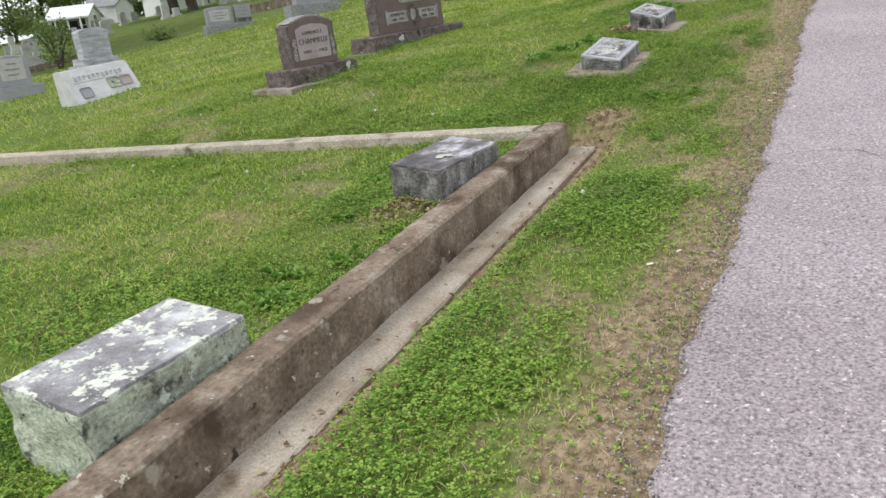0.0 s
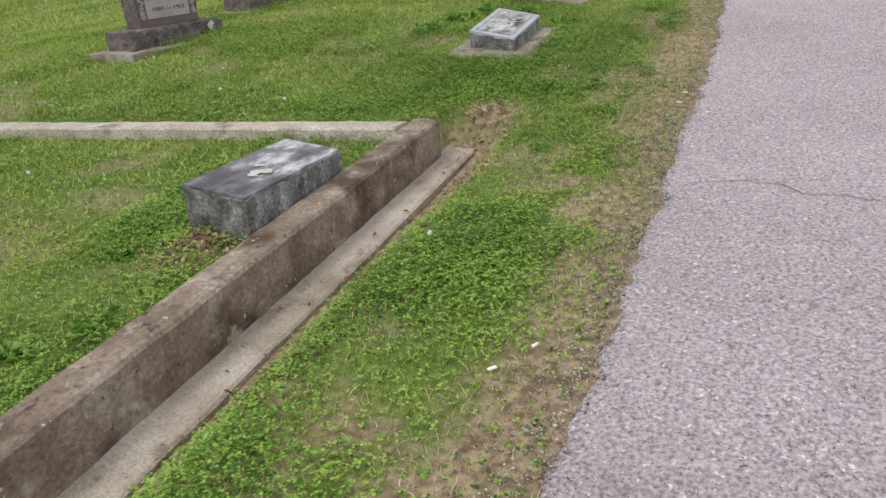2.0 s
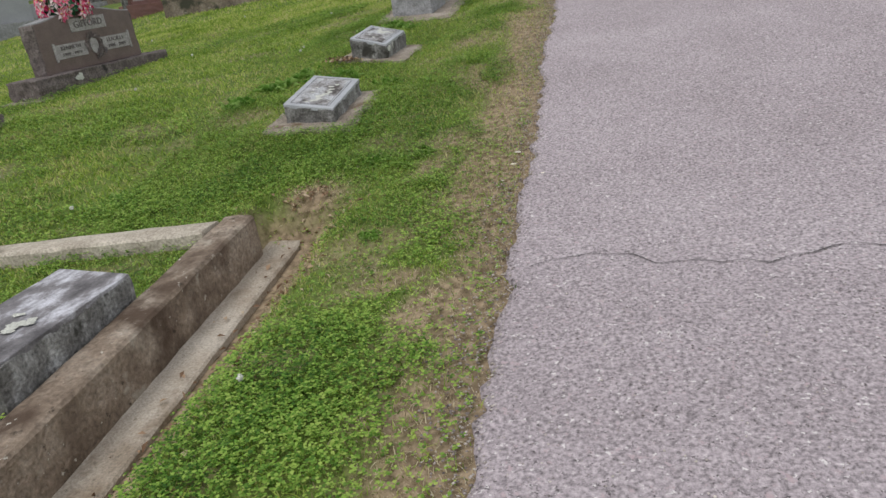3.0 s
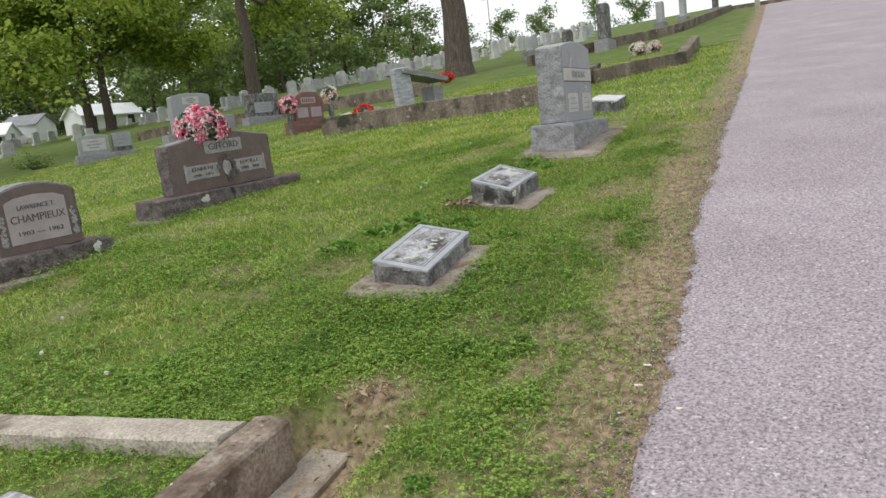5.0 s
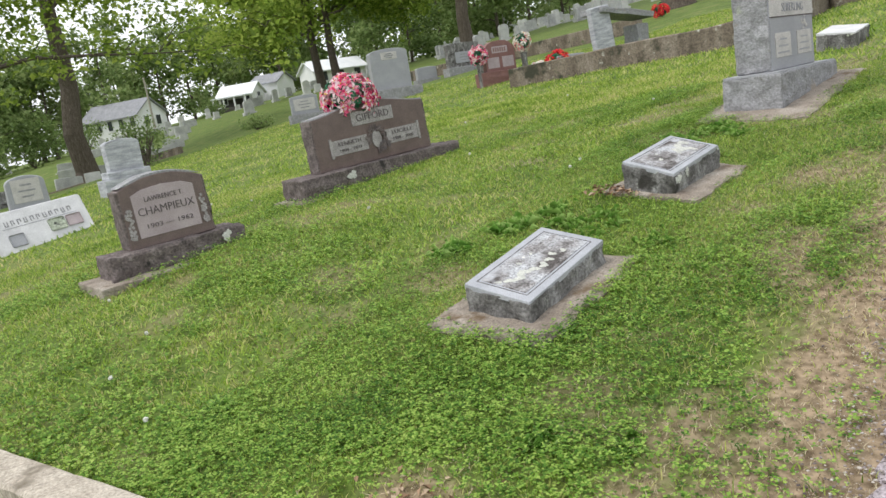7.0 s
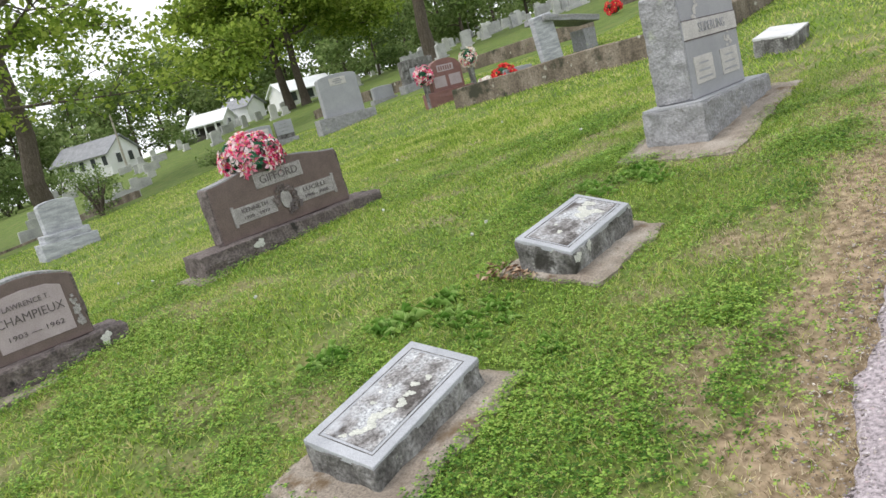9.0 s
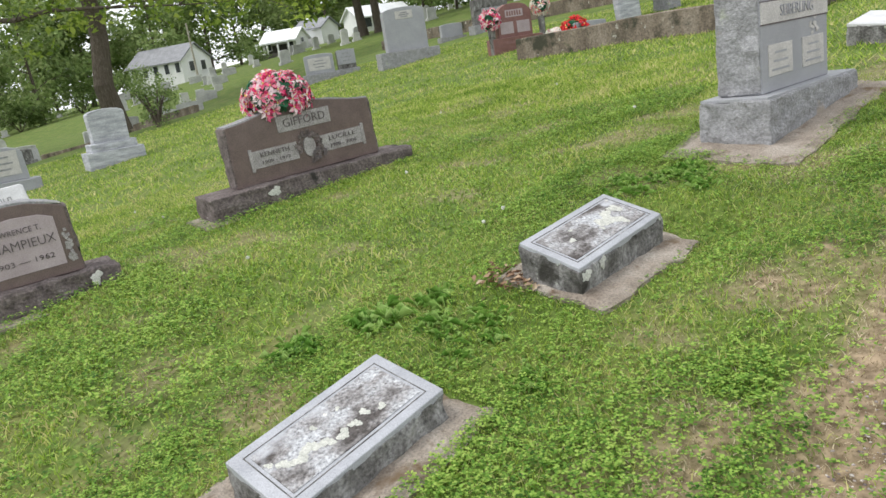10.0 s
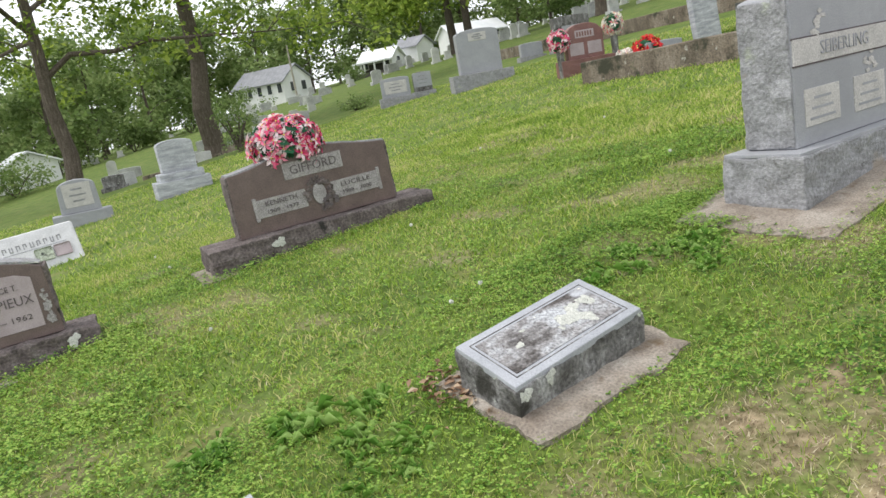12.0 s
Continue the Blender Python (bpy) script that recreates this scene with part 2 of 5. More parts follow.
M_bark = mat("oak_bark", [(0.3, (0.060, 0.047, 0.038)), (0.55, (0.12, 0.098, 0.080)), (0.75, (0.20, 0.17, 0.145))], scale=6, rough=0.95, bump=1.0, fine=30, fine_amount=0.5, streak=(3, 3, 0.5), space="World")
M_siding = mat("white_painted_siding", [(0.3, (0.70, 0.71, 0.72)), (0.7, (0.82, 0.82, 0.82))], scale=0.6, rough=0.7, bump=0.05, fine=20, fine_amount=0.06)
M_roof = mat("grey_shingle_roof", [(0.3, (0.20, 0.205, 0.22)), (0.7, (0.31, 0.315, 0.33))], scale=1.5, rough=0.9, bump=0.3, fine=12, fine_amount=0.25)
M_tin = mat("pale_metal_roof", [(0.3, (0.66, 0.68, 0.70)), (0.7, (0.80, 0.81, 0.82))], scale=0.8, rough=0.5, bump=0.05, fine=10, fine_amount=0.08)
M_window = mat("dark_window_glass", [(0.3, (0.03, 0.035, 0.04)), (0.7, (0.06, 0.065, 0.07))], scale=2, rough=0.15, bump=0.0, fine=5, fine_amount=0.2)
# near-black: porch shade put into colour, and the porch floor
M_shade = mat("dark_porch_shade_and_floor", [(0.3, (0.06, 0.055, 0.05)), (0.7, (0.12, 0.11, 0.10))], scale=2, rough=0.9, bump=0.1, fine=15)
M_pole = mat("weathered_pole", [(0.3, (0.30, 0.27, 0.22)), (0.7, (0.45, 0.42, 0.37))], scale=3, rough=0.9, bump=0.2, fine=30)
M_pink = leafy("pink_silk_petals", [(0.22, (0.58, 0.03, 0.13)), (0.45, (0.80, 0.10, 0.25)), (0.63, (0.86, 0.32, 0.44)), (0.80, (0.86, 0.74, 0.76))], tint=0.9, translucent=0.2, scale=9)
M_redpetal = leafy("red_silk_petals", [(0.3, (0.55, 0.02, 0.03)), (0.7, (0.75, 0.05, 0.06))], tint=0.5, translucent=0.2, scale=9)
M_palepetal = leafy("pale_silk_petals", [(0.3, (0.75, 0.25, 0.28)), (0.5, (0.80, 0.72, 0.66)), (0.7, (0.82, 0.80, 0.74))], tint=0.9, translucent=0.2, scale=9)
M_greenleaf = leafy("silk_leaf_green", [(0.3, (0.02, 0.10, 0.05)), (0.7, (0.05, 0.19, 0.10))], tint=0.5, scale=9)
M_yellow = mat("yellow_flower_eye", [(0.3, (0.75, 0.62, 0.10)), (0.7, (0.85, 0.75, 0.25))], scale=20, fine=80)
M_grass = leafy("grass_blades", [(0.12, (0.085, 0.16, 0.021)), (0.40, (0.25, 0.385, 0.052)), (0.60, (0.41, 0.51, 0.095)), (0.82, (0.60, 0.54, 0.26))], tint=0.65, translucent=0.4, scale=1.4)
M_weed = leafy("weed_leaves", [(0.25, (0.13, 0.28, 0.045)), (0.5, (0.25, 0.42, 0.09)), (0.75, (0.39, 0.55, 0.18))], tint=0.8, translucent=0.45, scale=6)
M_clover = leafy("clover_leaves", [(0.12, (0.038, 0.105, 0.015)), (0.42, (0.15, 0.295, 0.042)), (0.62, (0.285, 0.44, 0.08)), (0.90, (0.39, 0.51, 0.12))], tint=0.72, translucent=0.35, scale=2.2)
M_straw = leafy("dry_grass_straw", [(0.2, (0.20, 0.15, 0.085)), (0.5, (0.40, 0.325, 0.20)), (0.75, (0.58, 0.51, 0.36))], tint=0.9, translucent=0.2, scale=3)
M_dry_leaf = leafy("dead_brown_leaves", [(0.3, (0.17, 0.10, 0.06)), (0.6, (0.36, 0.235, 0.15)), (0.8, (0.48, 0.38, 0.27))], tint=0.8, translucent=0.1, scale=5)
M_oak = leafy("oak_leaves", [(0.25, (0.12, 0.185, 0.028)), (0.5, (0.235, 0.335, 0.052)), (0.75, (0.40, 0.48, 0.10))], tint=0.6, translucent=0.6, scale=0.5)
# leaf green paled: distance haze is mixed into this colour
M_wood_far = leafy("hazed_woodland_leaves", [(0.25, (0.11, 0.165, 0.05)), (0.5, (0.19, 0.275, 0.085)), (0.75, (0.31, 0.38, 0.15))], tint=0.5, translucent=0.45, scale=0.15)
M_seed = mat("dandelion_clock", [(0.3, (0.46, 0.47, 0.42)), (0.7, (0.62, 0.62, 0.56))], scale=30, fine=200)
M_paper = mat("pale_litter", [(0.3, (0.72, 0.66, 0.58)), (0.7, (0.85, 0.80, 0.72))], scale=30, fine=200)

# ---- terrain shape ----
PROFILE_ROAD = ((-60, -4.5), (-10, -0.95), (0, 0.04), (2.7, 0.31), (4.6, 0.505), (5.3, 0.63), (6.5, 0.845), (8.0, 1.10), (10, 1.31), (15, 1.88), (54, 6.80), (62, 7.6), (75, 8.2), (100, 8.6), (400, 9.0))
PROFILE_LEFT = ((-60, -3.0), (-10, -0.70), (0, 0.06), (4.5, 0.56), (5.7, 0.79), (7.4, 0.985), (9.2, 1.14), (15, 1.78), (40, 4.9), (90, 11.0), (110, 12.6), (140, 13.4), (400, 16.0))
KERB_END = 4.58
# concrete bases by the lane: centre, half sizes, height, slopes along y and x
SLABS = [(-1.745, 6.06, 0.275, 0.42, 0.803, 0.125, -0.07), (-1.715, 7.465, 0.262, 0.375, 1.013, 0.06, -0.12), (-1.72, 9.45, 0.37, 0.81, 1.278, 0.115, -0.06)]


def smooth(a, b, v):
    t = np.clip((v - a) / (b - a), 0, 1)
    return t * t * (3 - 2 * t)


def profile(knots, y):
    xs, zs = zip(*knots)
    return sum(np.interp(y + d, xs, zs) for d in (-0.45, -0.2, 0.0, 0.2, 0.45)) / 5


def kerb_top(y):
    return 0.559 - 0.085 * (KERB_END - y)


def kerb_face(y):
    return -1.62 + 0.012 * (KERB_END - y)


def foot_top(y):
    return 0.185 + 0.088 * (y - 2.6)


def ground(x, y):
    """Height of the lawn and of the road bed."""
    x, y = np.asarray(x, float), np.asarray(y, float)
    w = smooth(-2.2, -4.4, x)
    z = profile(PROFILE_ROAD, y) * (1 - w) + profile(PROFILE_LEFT, y) * w
    z = z - 0.035 * np.maximum(0, -5.0 - x) + 0.02 * np.maximum(0, x - 5)
    z = z - 0.65 * smooth(-20, -33, x) * smooth(-72, -50, x) * smooth(36, 22, y) * smooth(-30, 0, y)
    z = np.maximum(z, -6.0)
    inside = smooth(-1.66, -1.74, x) * smooth(-7.6, -7.2, x) * smooth(4.50, 4.42, y) * smooth(-6, -3, y)
    z = z * (1 - inside) + inside * (np.minimum(z, kerb_top(y) - 0.055))
    for cx, cy, hx, hy, zc, ty, tx in SLABS:
        near = smooth(hx + 0.30, hx + 0.02, np.abs(x - cx)) * smooth(hy + 0.30, hy + 0.02, np.abs(y - cy))
        z = z * (1 - near) + near * (zc + ty * (y - cy) + tx * (x - cx) - 0.022)
    z = z + 0.085 * np.exp(-(((x + 1.94) / 0.17) ** 2 + ((y - 3.06) / 0.12) ** 2))
    channel = smooth(-1.16, -1.46, x) * smooth(-1.72, -1.66, x) * smooth(4.86, 4.70, y)
    z = z * (1 - channel) + channel * np.minimum(z, foot_top(y) - 0.03)
    return z


def gz(x, y):
    return float(ground(x, y))


# ---- building helpers ----
def part(name, bm, material, parent=None, label=""):
    """Links a bmesh as one mesh object, under parent where one is given."""
    me = bpy.data.meshes.new(name)
    bm.normal_update()
    bm.to_mesh(me)
    bm.free()
    me.materials.append(material)
    ob = new(name, me)
    if parent is not None:
        ob.parent = parent
    if label:
        ob["label"] = label
    return ob


def base_at(name, m, label, category, group="", kind=""):
    ob = tagged(new(name), label, category, group, kind)
    ob.matrix_world = m
    return ob


def box(x0, x1, y0, y1, z0, z1, bevel=0.008, cuts=0, jitter=0.0, seed=0, top_scale=(1, 1)):
    """A worn block: bevelled, optionally cut finer and roughened."""
    bm = bmesh.new()
    bmesh.ops.create_cube(bm, size=1)
    cx, cy = (x0 + x1) / 2, (y0 + y1) / 2
    for v in bm.verts:
        up = v.co.z > 0
        sx, sy = top_scale if up else (1, 1)
        v.co = Vector((cx + v.co.x * (x1 - x0) * sx, cy + v.co.y * (y1 - y0) * sy, z1 if up else z0))
    if bevel:
        bmesh.ops.bevel(bm, geom=list(bm.edges), offset=bevel, segments=2, affect="EDGES", profile=0.6)
    if cuts:
        long_edges = [e for e in bm.edges if e.calc_length() > bevel * 3]
        bmesh.ops.subdivide_edges(bm, edges=long_edges, cuts=cuts, use_grid_fill=True)
        bmesh.ops.triangulate(bm, faces=[f for f in bm.faces if len(f.verts) > 4])
    if jitter:
        for v in bm.verts:
            p = v.co * 14 + Vector((seed * 7.1, seed * 3.3, seed))
            v.co += Vector((noise.noise(p), noise.noise(p + Vector((31, 0, 0))), noise.noise(p + Vector((0, 57, 0))))) * jitter
    return bm


def prism(outline, x0, x1, bevel=0.006):
    """An outline in (y, z), thick along x from x0 (back) to x1 (front)."""
    bm = bmesh.new()
    a = [bm.verts.new((x0, y, z)) for y, z in outline]
    b = [bm.verts.new((x1, y, z)) for y, z in outline]
    k = len(outline)
    bm.faces.new(a[::-1])
    bm.faces.new(b)
    for i in range(k):
        bm.faces.new((a[i], a[(i + 1) % k], b[(i + 1) % k], b[i]))
    bmesh.ops.recalc_face_normals(bm, faces=list(bm.faces))
    if bevel:
        sharp = [e for e in bm.edges if len(e.link_faces) == 2 and e.calc_face_angle(0) > 0.5]
        bmesh.ops.bevel(bm, geom=sharp, offset=bevel, segments=1, affect="EDGES")
    return bm


def tube(path, radii, sides=8, bm=None):
    """A tapered tube along points."""
    bm = bm or bmesh.new()
    rings = []
    for i, p in enumerate(path):
        p = Vector(p)
        d = Vector(path[min(i + 1, len(path) - 1)]) - Vector(path[max(i - 1, 0)])
        d.normalize()
        u = d.orthogonal().normalized()
        if i and abs(u.dot(last)) < 0.99:
            u = (last - d * last.dot(d)).normalized()
        last = u
        v = d.cross(u)
        rings.append([bm.verts.new(p + (u * math.cos(a) + v * math.sin(a)) * radii[i]) for a in (2 * math.pi * k / sides for k in range(sides))])
    for r0, r1 in zip(rings, rings[1:]):
        for k in range(sides):
            bm.faces.new((r0[k], r0[(k + 1) % sides], r1[(k + 1) % sides], r1[k]))
    bm.faces.new(rings[-1])
    return bm


def mesh_from(name, verts, faces, material, smooth_shade=False):
    me = bpy.data.meshes.new(name)
    verts, faces = np.asarray(verts, np.float32), np.asarray(faces, np.int32)
    k = faces.shape[1]
    me.vertices.add(len(verts))
    me.vertices.foreach_set("co", verts.ravel())
    me.loops.add(faces.size)
    me.loops.foreach_set("vertex_index", faces.ravel())
    me.polygons.add(len(faces))
    me.polygons.foreach_set("loop_start", np.arange(0, faces.size, k, dtype=np.int32))
    if smooth_shade:
        me.polygons.foreach_set("use_smooth", np.ones(len(faces), bool))
    me.update(calc_edges=True)
    me.validate()
    if material:
        me.materials.append(material)
    return me


def cards(centres, normals, size, rng, bend=0.25, aspect=0.75):
    """Leaves: four-cornered, folded along the middle (two triangles each)."""
    k = len(centres)
    a = rng.normal(size=(k, 3))
    u = np.cross(normals, a)
    u /= np.linalg.norm(u, axis=1)[:, None] + 1e-9
    v = np.cross(normals, u)
    s = np.asarray(size).reshape(-1, 1)
    p0, p2 = centres - u * s, centres + u * s
    lift = normals * s * bend
    p1, p3 = centres + v * s * aspect + lift, centres - v * s * aspect + lift
    verts = np.stack([p0, p1, p2, p3], 1).reshape(-1, 3)
    i = np.arange(k)[:, None] * 4
    faces = np.concatenate([i + np.array([0, 1, 2]), i + np.array([0, 2, 3])], 1).reshape(-1, 3)
    return verts, faces


def glyphs(text, height, depth):
    cu = bpy.data.curves.new("letter", "FONT")
    cu.body, cu.size, cu.align_y, cu.extrude, cu.resolution_u = text, height * 1.4, "CENTER", depth, 2
    cu.offset = -0.014 * height
    tmp = bpy.data.objects.new("letter", cu)
    scene.collection.objects.link(tmp)
    bpy.context.view_layer.update()
    me = bpy.data.meshes.new_from_object(tmp.evaluated_get(bpy.context.evaluated_depsgraph_get()))
    bpy.data.objects.remove(tmp)
    return me, max((v.co.x for v in me.vertices), default=0.0)


def lettering(text, height, material, parent, at, width, depth=0.003):
    """Cut letters, one part each, on a face that looks along +x: they read along +y."""
    whole = glyphs(text, height, depth)[1]
    f = width / whole
    for i, ch in enumerate(text):
        if ch == " ":
            continue
        right = glyphs(text[:i + 1], height, depth)[1]
        me, own = glyphs(ch, height, depth)
        me.transform(Matrix(((0, 0, 1, 0), (f, 0, 0, (right - own) * f - width / 2), (0, 1, 0, 0), (0, 0, 0, 1))))
        me.materials.clear()
        me.materials.append(material)
        ob = new("letter", me)
        ob.parent, ob.location = parent, at

# ---- ground ----
def spans(*pieces):
    out = []
    for a, b, k in pieces:
        out += list(np.linspace(a, b, k, endpoint=False))
    return np.array(out + [pieces[-1][1]])


def lattice(x, y, seed=0):
    """Smooth value noise in 0..1 on arrays."""
    x, y = np.asarray(x, float), np.asarray(y, float)
    xi, yi = np.floor(x).astype(np.int64), np.floor(y).astype(np.int64)
    fx, fy = x - xi, y - yi
    fx, fy = fx * fx * (3 - 2 * fx), fy * fy * (3 - 2 * fy)

    def h(a, b):
        n = (a * 374761393 + b * 668265263 + seed * 974711) & 0x7FFFFFFF
        n = ((n ^ (n >> 13)) * 1274126177) & 0x7FFFFFFF
        return ((n ^ (n >> 16)) & 0xFFFF) / 65535.0
    return (h(xi, yi) * (1 - fx) + h(xi + 1, yi) * fx) * (1 - fy) + (h(xi, yi + 1) * (1 - fx) + h(xi + 1, yi + 1) * fx) * fy


def fractal(x, y, seed=0):
    return (lattice(x, y, seed) + 0.5 * lattice(x * 2.1, y * 2.1, seed + 1) + 0.25 * lattice(x * 4.3, y * 4.3, seed + 2)) / 1.75


def grid_mesh(name, xs, ys, height, material):
    gx, gy = np.meshgrid(xs, ys)
    v = np.stack([gx.ravel(), gy.ravel(), height(gx, gy).ravel()], 1)
    nx, ny = len(xs), len(ys)
    i = (np.arange(ny - 1)[:, None] * nx + np.arange(nx - 1)[None]).ravel()
    f = np.stack([i, i + 1, i + nx + 1, i + nx], 1)
    return mesh_from(name, v, f, material, True)


def road_left(y):
    return -0.37 + 0.10 * (fractal(y * 2.0, y * 0 + 2.5, 4) - 0.5) + 0.085 * (fractal(y * 14.0, y * 0 + 7.5, 5) - 0.5) + 0.004 * np.maximum(0, y - 8)


def road_right(y):
    return np.interp(y, (-60, 0, 13, 23, 31, 37, 60, 70), (3.2, 3.4, 3.85, 4.9, 5.5, 6.0, 9.0, 11)) + 0.2 * (fractal(y * 1.1, y * 0 + 9.5, 6) - 0.5)


def ground_height(x, y):
    z = ground(x, y) + 0.03 * (fractal(x * 1.7, y * 1.7, 1) - 0.5) * smooth(-0.4, -0.9, x)
    on_road = smooth(0.0, 0.12, x - road_left(y)) * smooth(0.0, 0.12, road_right(y) - x)
    return z - 0.03 * on_road - 0.004 * (y > 60)


XS = spans((-500, -120, 6), (-120, -30, 30), (-30, -8, 34), (-8, -2.4, 46), (-2.4, -0.1, 62), (-0.1, 8, 34), (8, 40, 16), (40, 500, 8))
YS = spans((-80, -2, 26), (-2, 5.2, 110), (5.2, 12, 64), (12, 30, 44), (30, 130, 50), (130, 600, 12))
lawn = tagged(new("ground", grid_mesh("ground", XS, YS, ground_height, M_ground)), "short green lawn with clover and bare brown patches", "lawn", kind="structure")
# bare earth beside the road and along the kerb footing, as a worn shape of its own
n, l = M_ground.node_tree.nodes, M_ground.node_tree.links
bsdf = n["Principled BSDF"]
green = bsdf.inputs["Base Color"].links[0].from_socket
geo = n.new("ShaderNodeNewGeometry")
sep = n.new("ShaderNodeSeparateXYZ")
l.new(geo.outputs["Position"], sep.inputs[0])
wob = n.new("ShaderNodeTexNoise")
wob.inputs["Scale"].default_value, wob.inputs["Detail"].default_value = 3.2, 6
l.new(geo.outputs["Position"], wob.inputs["Vector"])
off = n.new("ShaderNodeMath")
off.operation = "MULTIPLY_ADD"
off.inputs[1].default_value = 0.75
l.new(wob.outputs["Fac"], off.inputs[0])
l.new(sep.outputs["X"], off.inputs[2])
verge = n.new("ShaderNodeMapRange")
verge.inputs[1].default_value, verge.inputs[2].default_value = -0.42, -0.14
l.new(off.outputs[0], verge.inputs[0])
stop = n.new("ShaderNodeMapRange")
stop.inputs[1].default_value, stop.inputs[2].default_value, stop.inputs[3].default_value, stop.inputs[4].default_value = 2.0, 3.0, 1.0, 0.0
l.new(sep.outputs["X"], stop.inputs[0])
both = n.new("ShaderNodeMath")
both.operation = "MULTIPLY"
l.new(verge.outputs[0], both.inputs[0])
l.new(stop.outputs[0], both.inputs[1])
def ranged(source, a, b):
    m_ = n.new("ShaderNodeMapRange")
    m_.inputs[1].default_value, m_.inputs[2].default_value = a, b
    l.new(source, m_.inputs[0])
    return m_.outputs[0]


def times(a, b, op="MULTIPLY"):
    m_ = n.new("ShaderNodeMath")
    m_.operation = op
    l.new(a, m_.inputs[0])
    l.new(b, m_.inputs[1])
    return m_.outputs[0]


# the same off-set x, near the footing: bare from about x = -1.08 inwards, as far as the kerb's end
footing = times(times(ranged(off.outputs[0], -0.84, -0.94), ranged(sep.outputs["X"], -1.8, -1.62)), ranged(sep.outputs["Y"], 4.83, 4.74))
worn = n.new("ShaderNodeTexNoise")
worn.inputs["Scale"].default_value, worn.inputs["Detail"].default_value = 2.6, 4
l.new(geo.outputs["Position"], worn.inputs["Vector"])
patchy = times(ranged(worn.outputs["Fac"], 0.56, 0.64), ranged(sep.outputs["X"], -1.5, -0.8))
earth = times(times(both.outputs[0], footing, "MAXIMUM"), times(patchy, stop.outputs[0]), "MAXIMUM")
dirt_ramp = n.new("ShaderNodeValToRGB")
for e, (p, c) in zip(dirt_ramp.color_ramp.elements, ((0.34, (0.125, 0.09, 0.055)), (0.66, (0.36, 0.275, 0.185)))):
    e.position, e.color = p, (*c, 1)
grain = n.new("ShaderNodeTexNoise")
grain.inputs["Scale"].default_value, grain.inputs["Detail"].default_value = 28, 8
l.new(geo.outputs["Position"], grain.inputs["Vector"])
l.new(grain.outputs["Fac"], dirt_ramp.inputs[0])
blend = n.new("ShaderNodeMixRGB")
l.new(earth, blend.inputs[0])
l.new(green, blend.inputs[1])
l.new(dirt_ramp.outputs[0], blend.inputs[2])
l.new(blend.outputs[0], bsdf.inputs["Base Color"])


def road_mesh():
    ys = spans((-80, -2, 30), (-2, 12, 280), (12, 30, 90), (30, 90, 60))
    cols = np.concatenate([np.array([-0.02, 0.0, 0.03, 0.08, 0.15, 0.3]), np.linspace(0.6, 1.0, 8)])
    l_, r_ = road_left(ys), road_right(ys)
    w = r_ - l_
    t = np.concatenate([cols[:6] / 3.8, cols[6:]])
    x = l_[:, None] + w[:, None] * t[None]
    y = np.repeat(ys[:, None], len(t), 1)
    z = ground(x, y) + 0.014
    z[:, 0] -= 0.05
    z[:, 1] -= 0.006
    z[:, -1] -= 0.05
    nx, ny = len(t), len(ys)
    i = (np.arange(ny - 1)[:, None] * nx + np.arange(nx - 1)[None]).ravel()
    return mesh_from("road", np.stack([x, y, z], 2).reshape(-1, 3), np.stack([i, i + 1, i + nx + 1, i + nx], 1), M_asphalt, True)


road = tagged(new("road", road_mesh()), "worn pale grey-mauve asphalt lane with ragged edge", "road", kind="structure")


def strip(name, pts, widths, lift, material, parent, label=""):
    """A thin ragged ribbon on the road."""
    bm = bmesh.new()
    rows = []
    for i, (x, y) in enumerate(pts):
        d = Vector(pts[min(i + 1, len(pts) - 1)]) - Vector(pts[max(i - 1, 0)])
        q = Vector((-d.y, d.x)).normalized() * widths[i] / 2
        rows.append([bm.verts.new((x + s * q.x, y + s * q.y, gz(x + s * q.x, y + s * q.y) + lift)) for s in (-1, 1)])
    for a, b in zip(rows, rows[1:]):
        bm.faces.new((a[0], a[1], b[1], b[0]))
    bmesh.ops.recalc_face_normals(bm, faces=list(bm.faces))
    return part(name, bm, material, parent, label)


rnd = random.Random(5)
M_crack = mat("crack_grit", [(0.3, (0.06, 0.055, 0.055)), (0.7, (0.11, 0.10, 0.10))], scale=30, fine=120)
for y0, slope, xa, xb in ((3.97, -0.02, -0.3, 2.9), (9.6, 0.05, 0.3, 1.1)):
    k = 46
    pts = [(xa + (xb - xa) * i / k, y0 + slope * (xb - xa) * i / k + 0.05 * math.sin(i * 0.5) + rnd.uniform(-0.03, 0.03)) for i in range(k + 1)]
    strip("crack", pts, [rnd.uniform(0.001, 0.007) for _ in pts], 0.0185, M_crack, road, "thin dark crack across the asphalt")


